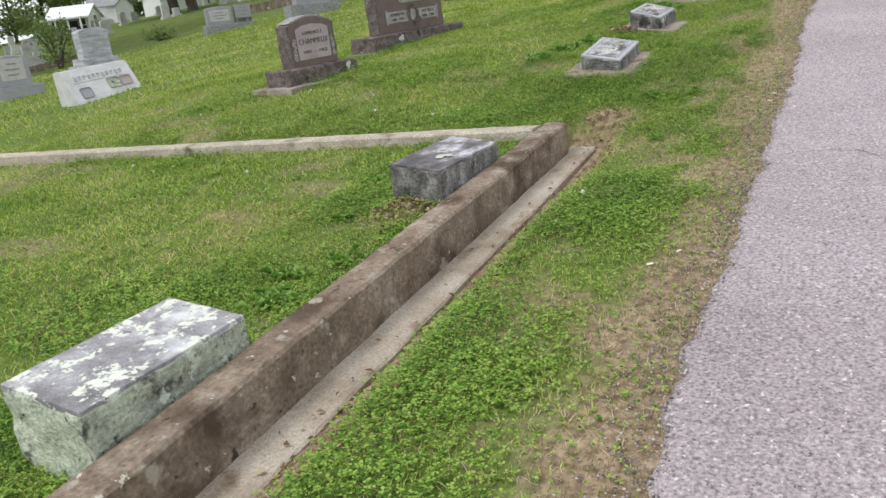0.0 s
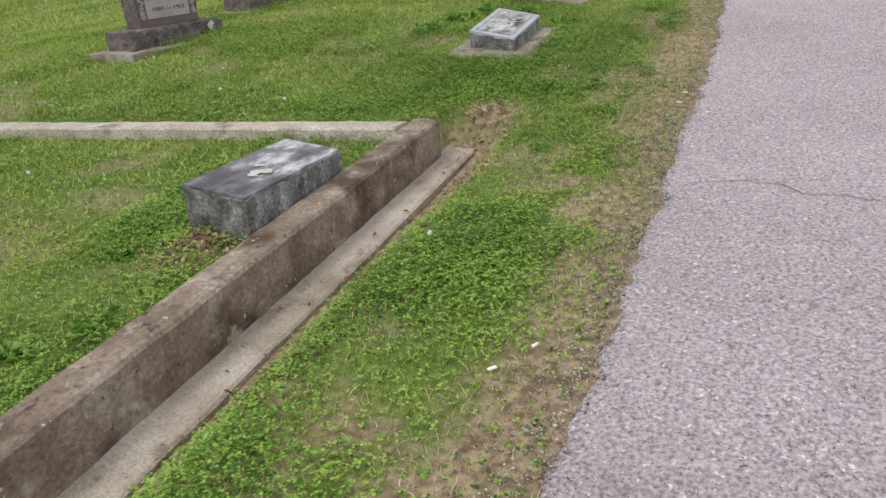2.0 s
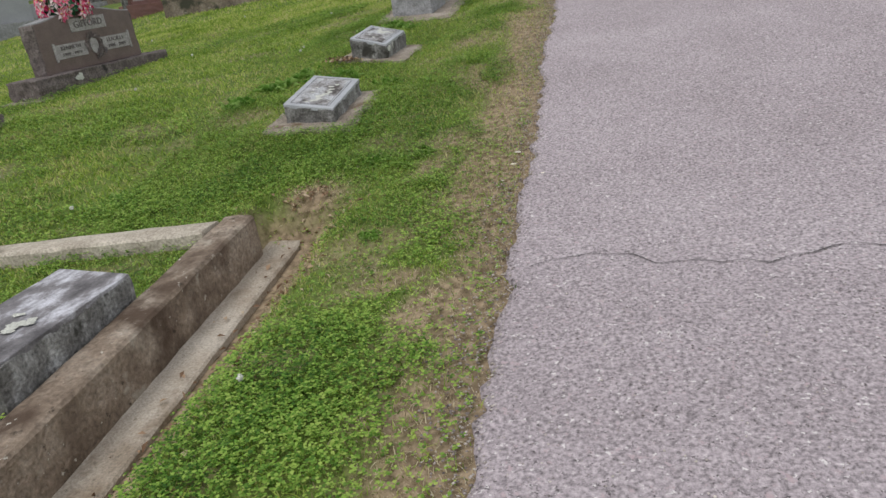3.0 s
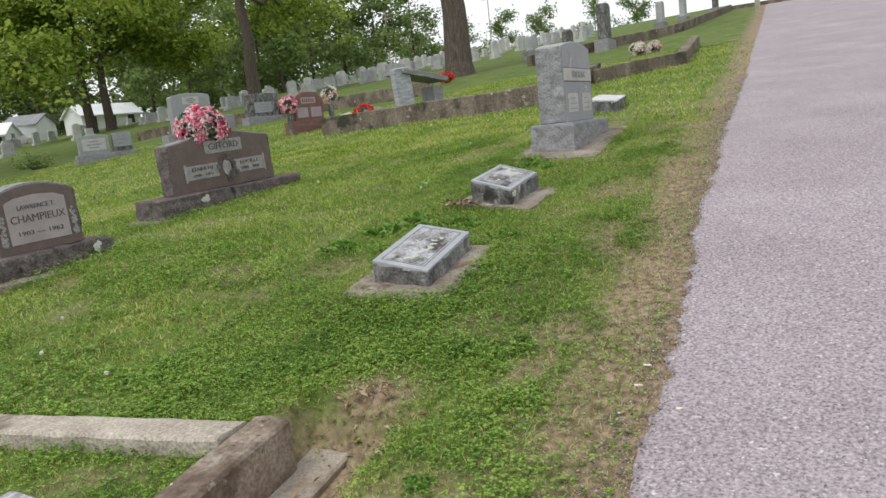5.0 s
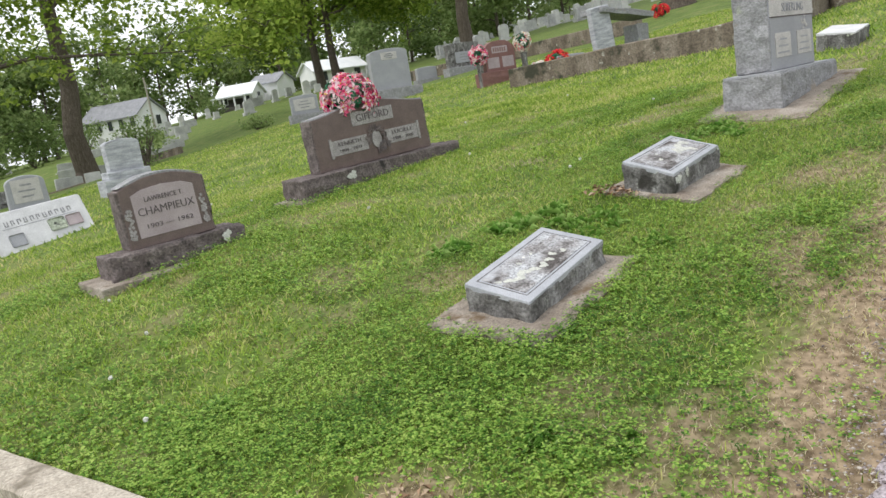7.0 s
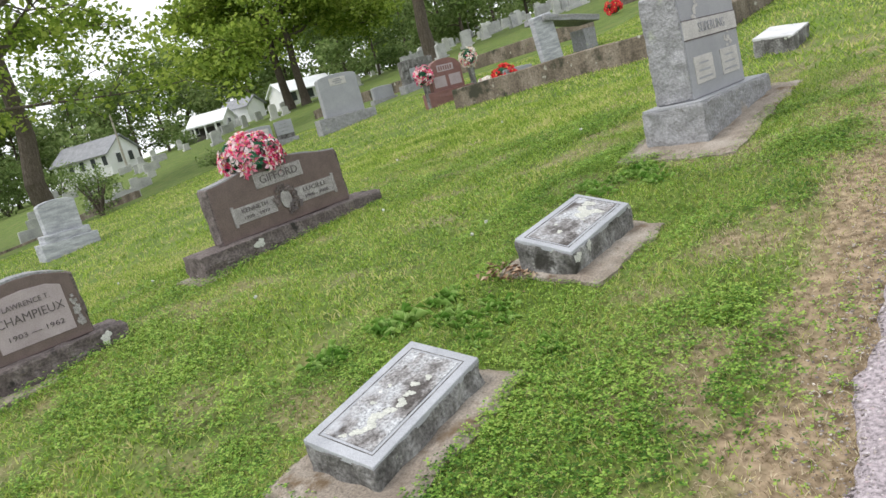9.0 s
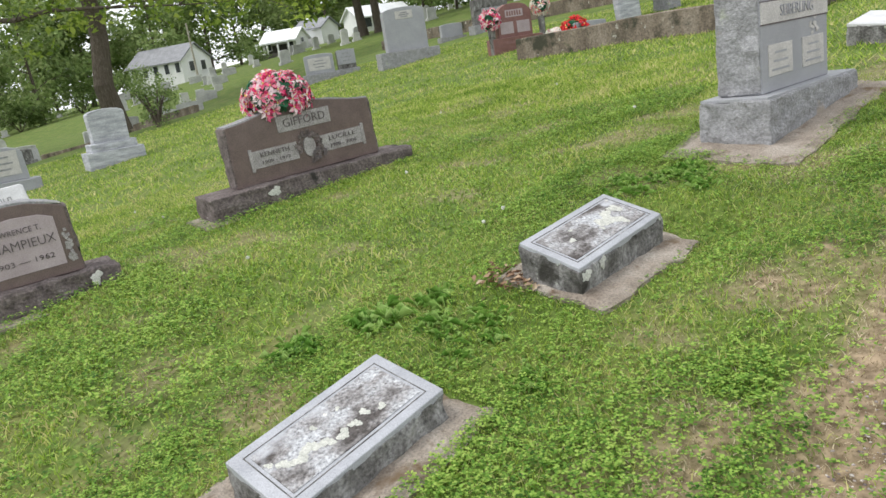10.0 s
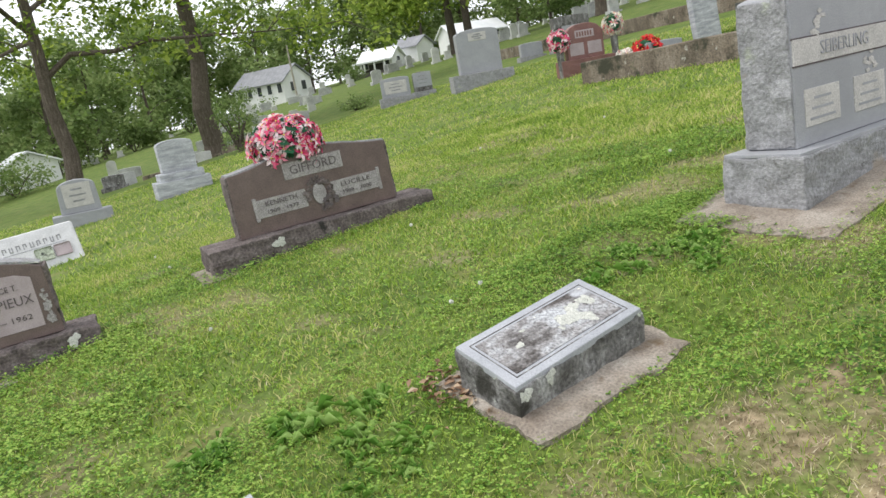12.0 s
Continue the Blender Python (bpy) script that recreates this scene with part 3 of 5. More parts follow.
def scatter_stones(name, xs, ys, sizes, lift, material, seed):
    """Loose chips: squashed, turned octahedra in one mesh."""
    rng = np.random.default_rng(seed)
    k = len(xs)
    o = np.array([[1, 0, 0], [0, 1, 0], [-1, 0, 0], [0, -1, 0], [0, 0, 0.6], [0, 0, -0.6]], float)
    ang = rng.uniform(0, 6.28, k)
    st = rng.uniform(0.6, 1.2, (k, 1, 3)) * sizes[:, None, None]
    p = o[None] * st
    c, s = np.cos(ang)[:, None], np.sin(ang)[:, None]
    p = np.stack([p[..., 0] * c - p[..., 1] * s, p[..., 0] * s + p[..., 1] * c, p[..., 2]], 2)
    p += np.stack([xs, ys, ground(xs, ys) + lift], 1)[:, None]
    f = np.array([[0, 1, 4], [1, 2, 4], [2, 3, 4], [3, 0, 4], [1, 0, 5], [2, 1, 5], [3, 2, 5], [0, 3, 5]])
    return mesh_from(name, p.reshape(-1, 3), (np.arange(k)[:, None, None] * 6 + f[None]).reshape(-1, 3), material)


rng = np.random.default_rng(11)
gy_ = 0.3 + 14 * rng.random(20000) ** 1.3
gx_ = road_left(gy_) + rng.normal(-0.005, 0.085, 20000)
tagged(new("loose_gravel", scatter_stones("loose_gravel", gx_, gy_, 0.0012 + 0.0062 * rng.random(20000) ** 2, 0.012, M_gravel, 12)), "loose grey chippings along the broken road edge", "gravel", kind="stuff")
gy_ = rng.uniform(0.5, 9, 9000)
gx_ = rng.uniform(-0.25, 2.2, 9000)
tagged(new("road_chippings", scatter_stones("road_chippings", gx_, gy_, rng.uniform(0.002, 0.0055, 9000), 0.0135, M_gravel, 13)), "pale stone chips bedded in the asphalt", "gravel", kind="stuff")

# ---- grave plot with concrete kerb ----
def sweep(stations, section, jitter=0.0, seed=0):
    """Closed section (list of (u, v) per station) swept along stations; returns bmesh."""
    bm = bmesh.new()
    rings = []
    for i, s in enumerate(stations):
        ring = []
        for p in section(s):
            q = Vector(p)
            if jitter:
                w = q * 9 + Vector((seed, 0, 0))
                q += Vector((noise.noise(w), noise.noise(w + Vector((9, 9, 0))), noise.noise(w + Vector((0, 9, 9))))) * jitter
            ring.append(bm.verts.new(q))
        rings.append(ring)
    k = len(rings[0])
    for a, b in zip(rings, rings[1:]):
        for j in range(k):
            bm.faces.new((a[j], a[(j + 1) % k], b[(j + 1) % k], b[j]))
    bm.faces.new(rings[0])
    bm.faces.new(rings[-1][::-1])
    bmesh.ops.recalc_face_normals(bm, faces=list(bm.faces))
    return bm


plot = base_at("grave_plot_kerb", pose(0, 0, 0), "weathered brown concrete kerb wall round a grave plot", "kerb")


def front_section(y):
    f, t = kerb_face(y), kerb_top(y)
    b = foot_top(y) - 0.12
    w = 0.155
    return [(f, y, b), (f + 0.006, y, (b + t) / 2), (f + 0.002, y, t - 0.012), (f - 0.010, y, t), (f - w / 2, y, t + 0.004), (f - w + 0.012, y, t), (f - w, y, t - 0.014), (f - w, y, b)]


part("front_wall", sweep(np.linspace(-6, KERB_END, 150), front_section, 0.006, 3), M_kerb, plot)


def back_section(x):
    y1 = KERB_END - 0.015 + 0.085 * (x + 1.62) * (1 if x > -3 else 1) * 1.0
    t = 0.556 + 0.004 * (x + 1.6)
    return [(x, y1 - 0.17, t - 0.22), (x, y1 - 0.17, t - 0.012), (x, y1 - 0.158, t), (x, y1 - 0.08, t + 0.004), (x, y1 - 0.012, t), (x, y1, t - 0.012), (x, y1, t - 0.3)]


part("back_wall", sweep(np.linspace(-1.782, -9.0, 110), back_section, 0.006, 5), M_kerb_light, plot, "paler back kerb flush with the lawn")


def foot_section(y):
    f, t = kerb_face(y), foot_top(y)
    out = -1.425 - 0.05 * (y - 2) / 2.7 + 0.012 * (fractal(y * 5, 3.3, 8) - 0.5)
    return [(f - 0.02, y, t - 0.1), (f - 0.02, y, t + 0.006), (out - 0.01, y, t), (out, y, t - 0.008), (out, y, t - 0.1)]


part("footing", sweep(np.linspace(-6, 4.73, 120), foot_section, 0.004, 7), M_footing, plot, "pale concrete footing along the kerb")

# ---- flat markers ----
def marker(name, label, x0, x1, y0, y1, ztop, tilt_y, tilt_x, height, top, side, seed, panel=None, rough_side=0.012, group=""):
    """A low block; its top slopes down towards the road and follows the hill. x1 is its front."""
    cx, cy = (x0 + x1) / 2, (y0 + y1) / 2
    th = base_at(name, Matrix.Translation((cx, cy, ztop)), label, "grave marker", group)
    hx, hy = (x1 - x0) / 2, (y1 - y0) / 2
    slope = Matrix(((1, 0, 0, 0), (0, 1, 0, 0), (tilt_x, tilt_y, 1, 0), (0, 0, 0, 1)))

    def piece(nm, bm, material, label=""):
        bm.transform(slope)
        return part(nm, bm, material, th, label)
    piece("block", box(-hx, hx, -hy, hy, -height, -0.012, 0.006, 14, rough_side, seed), side)
    bm = box(-hx + 0.002, hx - 0.002, -hy + 0.002, hy - 0.002, -0.024, 0.0, 0.004, 6, 0.0015, seed)
    piece("top_face", bm, top)
    if panel:
        a, b, c, d = panel
        piece("inscription_panel", box(-hx + a, hx - b, -hy + c, hy - d, -0.004, 0.0035, 0.0015, 5, 0.0008, seed), M_stain, "blackened carved panel with pale lichen")
        e = 0.014
        for nm, (u0, u1, v0, v1) in (("groove", (-hx + a - e, hx - b + e, -hy + c - e, -hy + c - e + 0.003)), ("groove", (-hx + a - e, hx - b + e, hy - d + e - 0.003, hy - d + e)),
                                     ("groove", (-hx + a - e, -hx + a - e + 0.003, -hy + c - e, hy - d + e)), ("groove", (hx - b + e - 0.003, hx - b + e, -hy + c - e, hy - d + e))):
            piece(nm, box(u0, u1, v0, v1, -0.004, 0.0016, 0), M_rock)
    return th


def slab(label, base, seed):
    """A thin worn concrete foundation with a crumbled rim."""
    cx, cy, hx, hy, zc, ty, tx = base
    bm = bmesh.new()
    k, rows = 16, []
    for i in range(k + 1):
        row = []
        for j in range(k + 1):
            u, v = i / k, j / k
            edge = min(u, v, 1 - u, 1 - v) < 1e-6
            x, y = cx + hx * (2 * u - 1), cy + hy * (2 * v - 1)
            if edge:
                x += 0.028 * noise.noise(Vector((x * 7, y * 7, seed))) + 0.02 * noise.noise(Vector((x * 23, y * 23, seed)))
                y += 0.028 * noise.noise(Vector((x * 7, y * 7, seed + 9))) + 0.02 * noise.noise(Vector((x * 23, y * 23, seed + 5)))
            z = zc + ty * (y - cy) + tx * (x - cx)
            row.append(bm.verts.new((x, y, z - (0.012 if edge else 0) + 0.010 * noise.noise(Vector((x * 9, y * 9, seed))))))
        rows.append(row)
    for a, b in zip(rows, rows[1:]):
        for j in range(k):
            bm.faces.new((a[j], b[j], b[j + 1], a[j + 1]))
    skirt = bmesh.ops.extrude_edge_only(bm, edges=[e for e in bm.edges if len(e.link_faces) == 1])
    for g in skirt["geom"]:
        if isinstance(g, bmesh.types.BMVert):
            g.co.z -= 0.12
    bmesh.ops.recalc_face_normals(bm, faces=list(bm.faces))
    ob = part("foundation_slab", bm, M_slab)
    return tagged(ob, label, "concrete slab", "foundation slabs")


marker("flat_marker", "low stone marker crusted with white lichen beside the kerb", -2.105, -1.755, 1.045, 1.685, 0.415, 0.03, -0.10, 0.26, M_lichen_top, M_mossy, 3)
marker("flat_marker", "low dark stone marker with frosted top beside the kerb", -2.065, -1.775, 3.145, 3.84, 0.595, 0.02, -0.14, 0.26, M_frost_top, M_rock, 5)
slab("pale worn concrete base round a flat marker", SLABS[0], 1.0)
marker("flat_marker", "low grey granite marker with stained carved panel on concrete", -1.900, -1.588, 5.778, 6.378, 0.912, 0.158, -0.195, 0.20, M_granite_face, M_rock, 7, (0.05, 0.05, 0.055, 0.055), group="flat markers")
slab("worn concrete base strewn with dry leaves", SLABS[1], 2.0)
marker("flat_marker", "low grey granite marker with blackened panel and lichen", -1.856, -1.578, 7.125, 7.740, 1.147, 0.085, -0.29, 0.20, M_granite_face, M_rock, 9, (0.045, 0.045, 0.05, 0.05), group="flat markers")
marker("flat_marker", "low white-topped stone marker behind the tall headstone", -2.02, -1.68, 11.55, 12.15, 1.67, 0.10, -0.12, 0.26, M_white_marble, M_rock, 11, None, group="flat markers")


def patch(parent_xyz, r, normal, seed, label, name="lichen_patch"):
    """A raised crust of lichen with a lobed rim."""
    bm = bmesh.new()
    rr = random.Random(seed)
    c = bm.verts.new((0, 0, 0.003))
    k, ph = 30, [rr.uniform(0, 6.28) for _ in range(3)]
    rim = []
    for a in (2 * math.pi * q / k for q in range(k)):
        f = 0.85 + 0.22 * math.sin(2 * a + ph[0]) + 0.16 * math.sin(3 * a + ph[1]) + 0.10 * math.sin(7 * a + ph[2]) + rr.uniform(-0.05, 0.05)
        rim.append(bm.verts.new((r * f * math.cos(a), r * f * math.sin(a), 0.0006)))
    for q in range(k):
        bm.faces.new((c, rim[q], rim[(q + 1) % k]))
    ob = part(name, bm, M_lichen)
    ob.matrix_world = Matrix.Translation(parent_xyz) @ Vector(normal).to_track_quat("Z", "Y").to_matrix().to_4x4()
    return tagged(ob, label, "lichen", "lichen crusts")


M_lichen = mat("lichen_crust", [(0.3, (0.43, 0.44, 0.40)), (0.7, (0.62, 0.62, 0.57))], scale=40, rough=0.95, bump=0.8, fine=160, fine_amount=0.3)
patch((-1.578 + 0.008, 7.15, 1.048), 0.026, (1, -0.4, 0.1), 1, "pale grey lichen crust on the marker corner")
patch((-1.578 + 0.010, 7.262, 1.068), 0.024, (1, 0, 0.1), 2, "pale grey lichen crust on the marker side")
for px, py, r, sd in ((0.02, 0.10, 0.045, 51), (-0.02, 0.13, 0.035, 52), (0.05, 0.14, 0.03, 53), (0.0, 0.055, 0.03, 54), (-0.03, 0.20, 0.028, 55), (-0.005, 0.215, 0.02, 56), (0.005, -0.15, 0.017, 57), (0.035, 0.02, 0.012, 58), (-0.045, -0.09, 0.010, 59)):
    patch((-1.717 + px, 7.4325 + py, 1.147 + 0.085 * py - 0.29 * px + 0.004), r, (0.29, -0.085, 1), sd, "cream lichen crust on the blackened panel")
for px, py, r, sd in ((0.0, -0.20, 0.022, 71), (0.025, -0.16, 0.026, 72), (0.012, -0.115, 0.03, 79), (0.035, -0.07, 0.024, 73), (0.05, -0.02, 0.024, 74), (0.045, 0.03, 0.020, 80), (0.03, 0.08, 0.018, 75), (-0.03, -0.23, 0.013, 76), (0.055, 0.13, 0.016, 77), (-0.05, 0.04, 0.010, 78), (-0.045, -0.06, 0.012, 81)):
    patch((-1.744 + px, 6.078 + py, 0.912 + 0.158 * py - 0.195 * px + 0.004), r, (0.195, -0.158, 1), sd, "white lichen crust on the stained panel")
for dx, dy, r, s in ((0.05, 0.10, 0.035, 3), (0.10, 0.16, 0.03, 4), (-0.02, 0.24, 0.02, 5), (0.06, 0.02, 0.022, 6)):
    patch((-1.925 + dx * 0.6, 3.34 + dy * 0.5, 0.597 + 0.02 * (3.34 + dy * 0.5 - 3.49) - 0.13 * (dx * 0.6) + 0.003), r, (0.1, 0, 1), s, "white lichen rosette on the dark marker")

# ---- tall grey headstone ----
def tall_headstone():
    y0, y1 = 8.88, 10.08
    cy = (y0 + y1) / 2
    th = base_at("headstone", pose(-1.735, cy, 1.445, 0, 0, -3), "tall grey granite headstone with two pale name panels", "headstone")
    part("base", box(-0.20, 0.20, -0.60, 0.60, -0.36, -0.005, 0.014, 14, 0.016, 2), M_rough, th, "rock-pitched granite base")
    part("base_top", box(-0.188, 0.188, -0.588, 0.588, -0.012, 0.006, 0.004), M_granite, th)
    lo, hi = -0.49, 0.36
    mid = (lo + hi) / 2
    outline = [(lo, 0.006), (hi, 0.006), (hi, 0.665), (mid + 0.30, 0.692), (mid + 0.15, 0.71), (mid, 0.715), (mid - 0.15, 0.71), (mid - 0.30, 0.692), (lo, 0.665)]
    part("body", prism(outline, -0.125, 0.118, 0.006), M_granite, th)
    for e in (lo, hi):
        part("rough_side", box(-0.125, 0.110, e - 0.012, e + 0.012, 0.012, 0.66, 0.006, 16, 0.012, 4 + int(e * 4)), M_rough, th, "rock-pitched side")
    part("name_band", box(0.116, 0.124, lo + 0.005, hi - 0.005, 0.365, 0.475, 0.002), M_carved, th, "pale sunk band with worn letters")
    for z in (0.362, 0.478):
        part("groove", box(0.115, 0.1215, lo + 0.002, hi - 0.002, z - 0.004, z + 0.004, 0), M_dark_letter, th)
    lettering("SEIBERLING", 0.062, M_granite, th, (0.125, mid + 0.0, 0.42), width=0.42)
    for y in (mid - 0.205, mid + 0.215):
        part("name_panel", box(0.116, 0.122, y - 0.145, y + 0.145, 0.09, 0.255, 0.002), M_carved, th, "pale lettered panel")
        for q in range(3):
            part("letter_bar", box(0.1215, 0.1235, y - 0.11 + 0.02 * q, y + 0.10 - 0.015 * q, 0.115 + 0.045 * q, 0.127 + 0.045 * q, 0), M_granite, th)
    for y, z in ((mid - 0.21, 0.53), (mid + 0.24, 0.31)):
        bm = bmesh.new()
        rr = random.Random(int(z * 100))
        for k in range(16):
            a = rr.uniform(0, 6.28)
            r = rr.uniform(0, 0.06)
            c = Vector((0.119, y + 1.2 * r * math.cos(a), z + r * math.sin(a)))
            vs = [bm.verts.new(c + Vector((rr.uniform(0, 0.004), 0.022 * math.cos(b), 0.012 * math.sin(b)))) for b in (0.3 + a, 1.9 + a, 3.4 + a, 5.0 + a)]
            bm.faces.new(vs)
        part("carved_flowers", bm, M_carved, th, "carved spray of flowers")
    return th


tall_headstone()
slab("pale concrete base under the tall headstone", SLABS[2], 3.0)

# ---- brown headstones in the second row ----
def serpentine(hw, z0, zs, zt, k=14):
    """Die outline with a shallow raised top."""
    pts = [(-hw, z0), (hw, z0), (hw * 0.985, zs)]
    for i in range(1, k):
        u = 1 - 2 * i / k
        rise = 0.5 + 0.5 * math.cos(math.pi * u)
        pts.append((hw * 0.985 * u, zs + (zt - zs) * rise ** 0.8))
    return pts + [(-hw * 0.985, zs)]


def wide_headstone():
    th = base_at("headstone", pose(-4.93, 8.295, 1.195, 2.0, 0, -10), "wide polished brown-rose granite headstone for two", "headstone")
    part("base", box(-0.19, 0.19, -0.87, 0.87, -0.33, 0.0, 0.014, 12, 0.016, 6), M_rose_rough, th, "rough brown granite base with lichen")
    part("body", prism(serpentine(0.612, 0.0, 0.455, 0.535), -0.10, 0.075, 0.006), M_rose, th)
    part("top_edge", sweep(np.linspace(-0.60, 0.60, 30), lambda y: [(-0.099, y, serp(y) - 0.004), (0.072, y, serp(y) - 0.004), (0.070, y, serp(y) + 0.008), (-0.097, y, serp(y) + 0.008)], 0.004, 2), M_rough, th, "pale rough upper edge")
    for s in (-1, 1):
        part("rough_side", box(-0.098, 0.07, s * 0.606 - 0.012, s * 0.606 + 0.012, 0.01, 0.45, 0.006, 10, 0.010, 7 + s), M_rose_rough, th)
    part("name_plate", box(0.073, 0.081, -0.205, 0.245, 0.335, 0.455, 0.002), M_carved_dark, th, "carved scroll plate")
    lettering("GIFFORD", 0.066, M_dark_letter, th, (0.083, 0.02, 0.395), width=0.36)
    for y, nm, dates, u in ((-0.27, "KENNETH", "1909 - 1977", 0), (0.31, "LUCILLE", "1908 - 2000", 0)):
        part("scroll_panel", box(0.073, 0.080, y - 0.19, y + 0.19, 0.115, 0.245, 0.002), M_carved_dark, th, "carved scroll panel")
        part("scroll_end", box(0.073, 0.084, y + math.copysign(0.19, y) - 0.014, y + math.copysign(0.19, y) + 0.014, 0.095, 0.265, 0.005), M_carved_dark, th)
        lettering(nm, 0.036, M_dark_letter, th, (0.082, y, 0.208), width=0.24)
        lettering(dates, 0.028, M_dark_letter, th, (0.082, y, 0.15), width=0.24)
    bm = bmesh.new()
    rr = random.Random(4)
    for k in range(40):
        a, r = rr.uniform(0, 6.28), rr.uniform(0.075, 0.115)
        c = Vector((0.079 + 0.008 * rr.random(), 0.02 + r * math.cos(a), 0.185 + 1.05 * r * math.sin(a)))
        bm.faces.new([bm.verts.new(c + Vector((rr.uniform(0, 0.006), 0.022 * math.cos(b), 0.019 * math.sin(b)))) for b in (a, a + 1.2, a + 2.5, a + 3.7, a + 5.0)])
    oval = [(0.02 + 0.052 * math.cos(a), 0.185 + 0.078 * math.sin(a)) for a in (2 * math.pi * k / 20 for k in range(20))]
    part("carved_oval", prism(oval, 0.070, 0.086, 0.003), M_carved_dark, th, "smooth oval inside the wreath")
    part("carved_flower", bm, M_rose_rough, th, "carved rose between the scrolls")
    bm = bmesh.new()
    for k in range(12):
        a = rr.uniform(0, 6.28)
        c = Vector((0.092, 0.09 + 0.05 * math.cos(a), 0.12 + 0.035 * math.sin(a)))
        bm.faces.new([bm.verts.new(c + Vector((rr.uniform(0, 0.004), 0.02 * math.cos(b), 0.014 * math.sin(b)))) for b in (a, a + 1.5, a + 3, a + 4.5)])
    part("carved_leaves", bm, M_dark_letter, th)
    return th


def serp(y):
    u = y / (0.612 * 0.985)
    return 0.455 + 0.08 * (0.5 + 0.5 * math.cos(math.pi * u)) ** 0.8


wide_stone = wide_headstone()
bpy.context.view_layer.update()
patch(wide_stone.matrix_world @ Vector((0.202, -0.385, -0.06)), 0.045, wide_stone.matrix_world.to_3x3() @ Vector((1, 0, 0.1)), 21, "round white lichen crust on the brown base")


def name_headstone():
    th = base_at("headstone", pose(-4.83, 6.14, 0.985, 1.5, 0, -10), "brown granite headstone with pale rose name panel", "headstone")
    part("base", box(-0.17, 0.17, -0.475, 0.475, -0.33, 0.0, 0.02, 12, 0.018, 12), M_rose_rough, th, "rough lichened granite base")
    o = [(-0.30, 0.0), (0.30, 0.0), (0.285, 0.405), (0.21, 0.435), (0.10, 0.465), (0.0, 0.472), (-0.10, 0.465), (-0.21, 0.435), (-0.285, 0.405)]
    part("body", prism(o, -0.09, 0.085, 0.006), M_rose, th)
    rim = [(-0.287, 0.40), (0.287, 0.40), (0.285, 0.418), (0.21, 0.448), (0.10, 0.478), (0.0, 0.485), (-0.10, 0.478), (-0.21, 0.448), (-0.285, 0.418)]
    part("top_edge", prism([rim[2]] + rim[3:] + [(y, z - 0.02) for y, z in rim[3:-1][::-1]], -0.092, 0.082, 0.004), M_rough, th, "pale rough upper edge")
    for s in (-1, 1):
        part("rough_side", box(-0.088, 0.08, s * 0.293 - 0.012, s * 0.293 + 0.012, 0.01, 0.40, 0.006, 10, 0.010, 17 + s), M_rose_rough, th)
        bm = bmesh.new()
        rr = random.Random(9 + s)
        for k in range(30):
            c = Vector((0.088, s * (0.255 + rr.uniform(-0.018, 0.018)), rr.uniform(0.07, 0.27)))
            a = rr.uniform(0, 6.28)
            bm.faces.new([bm.verts.new(c + Vector((rr.uniform(0, 0.005), 0.012 * math.cos(b), 0.014 * math.sin(b)))) for b in (a, a + 1.5, a + 3, a + 4.5)])
        part("carved_ivy", bm, M_carved_dark, th, "carved ivy border")
    face = [(-0.215, 0.065), (0.215, 0.065), (0.215, 0.355), (0.14, 0.385), (0.0, 0.398), (-0.14, 0.385), (-0.215, 0.355)]
    part("name_panel", prism(face, 0.084, 0.090, 0.002), M_rose_plate, th, "steeled rose panel")
    lettering("LAWRENCE T.", 0.034, M_dark_letter, th, (0.092, 0.0, 0.315), width=0.27)
    lettering("CHAMPIEUX", 0.055, M_dark_letter, th, (0.092, 0.0, 0.235), width=0.39)
    lettering("1903 \u2014 1962", 0.032, M_dark_letter, th, (0.092, 0.0, 0.135), width=0.33)
    return th


name_stone = name_headstone()
bpy.context.view_layer.update()
patch(name_stone.matrix_world @ Vector((0.185, 0.33, -0.05)), 0.04, name_stone.matrix_world.to_3x3() @ Vector((1, 0, 0.2)), 23, "round pale lichen crust on the rough base")


def ground_slab_row(label, cx, cy, lx, ly, yaw, seed, z):
    ob = part("foundation_slab", box(-lx, lx, -ly, ly, -0.25, 0.0, 0.01, 8, 0.012, seed), M_slab)
    ob.matrix_world = pose(cx, cy, z, 2, 0, yaw)
    tagged(ob, label, "concrete slab", "foundation slabs")


ground_slab_row("narrow concrete base under the brown headstone", -4.79, 6.14, 0.29, 0.60, -10, 4, 0.838)
ground_slab_row("narrow concrete base under the wide headstone", -4.89, 8.295, 0.27, 0.97, -10, 5, 1.022)


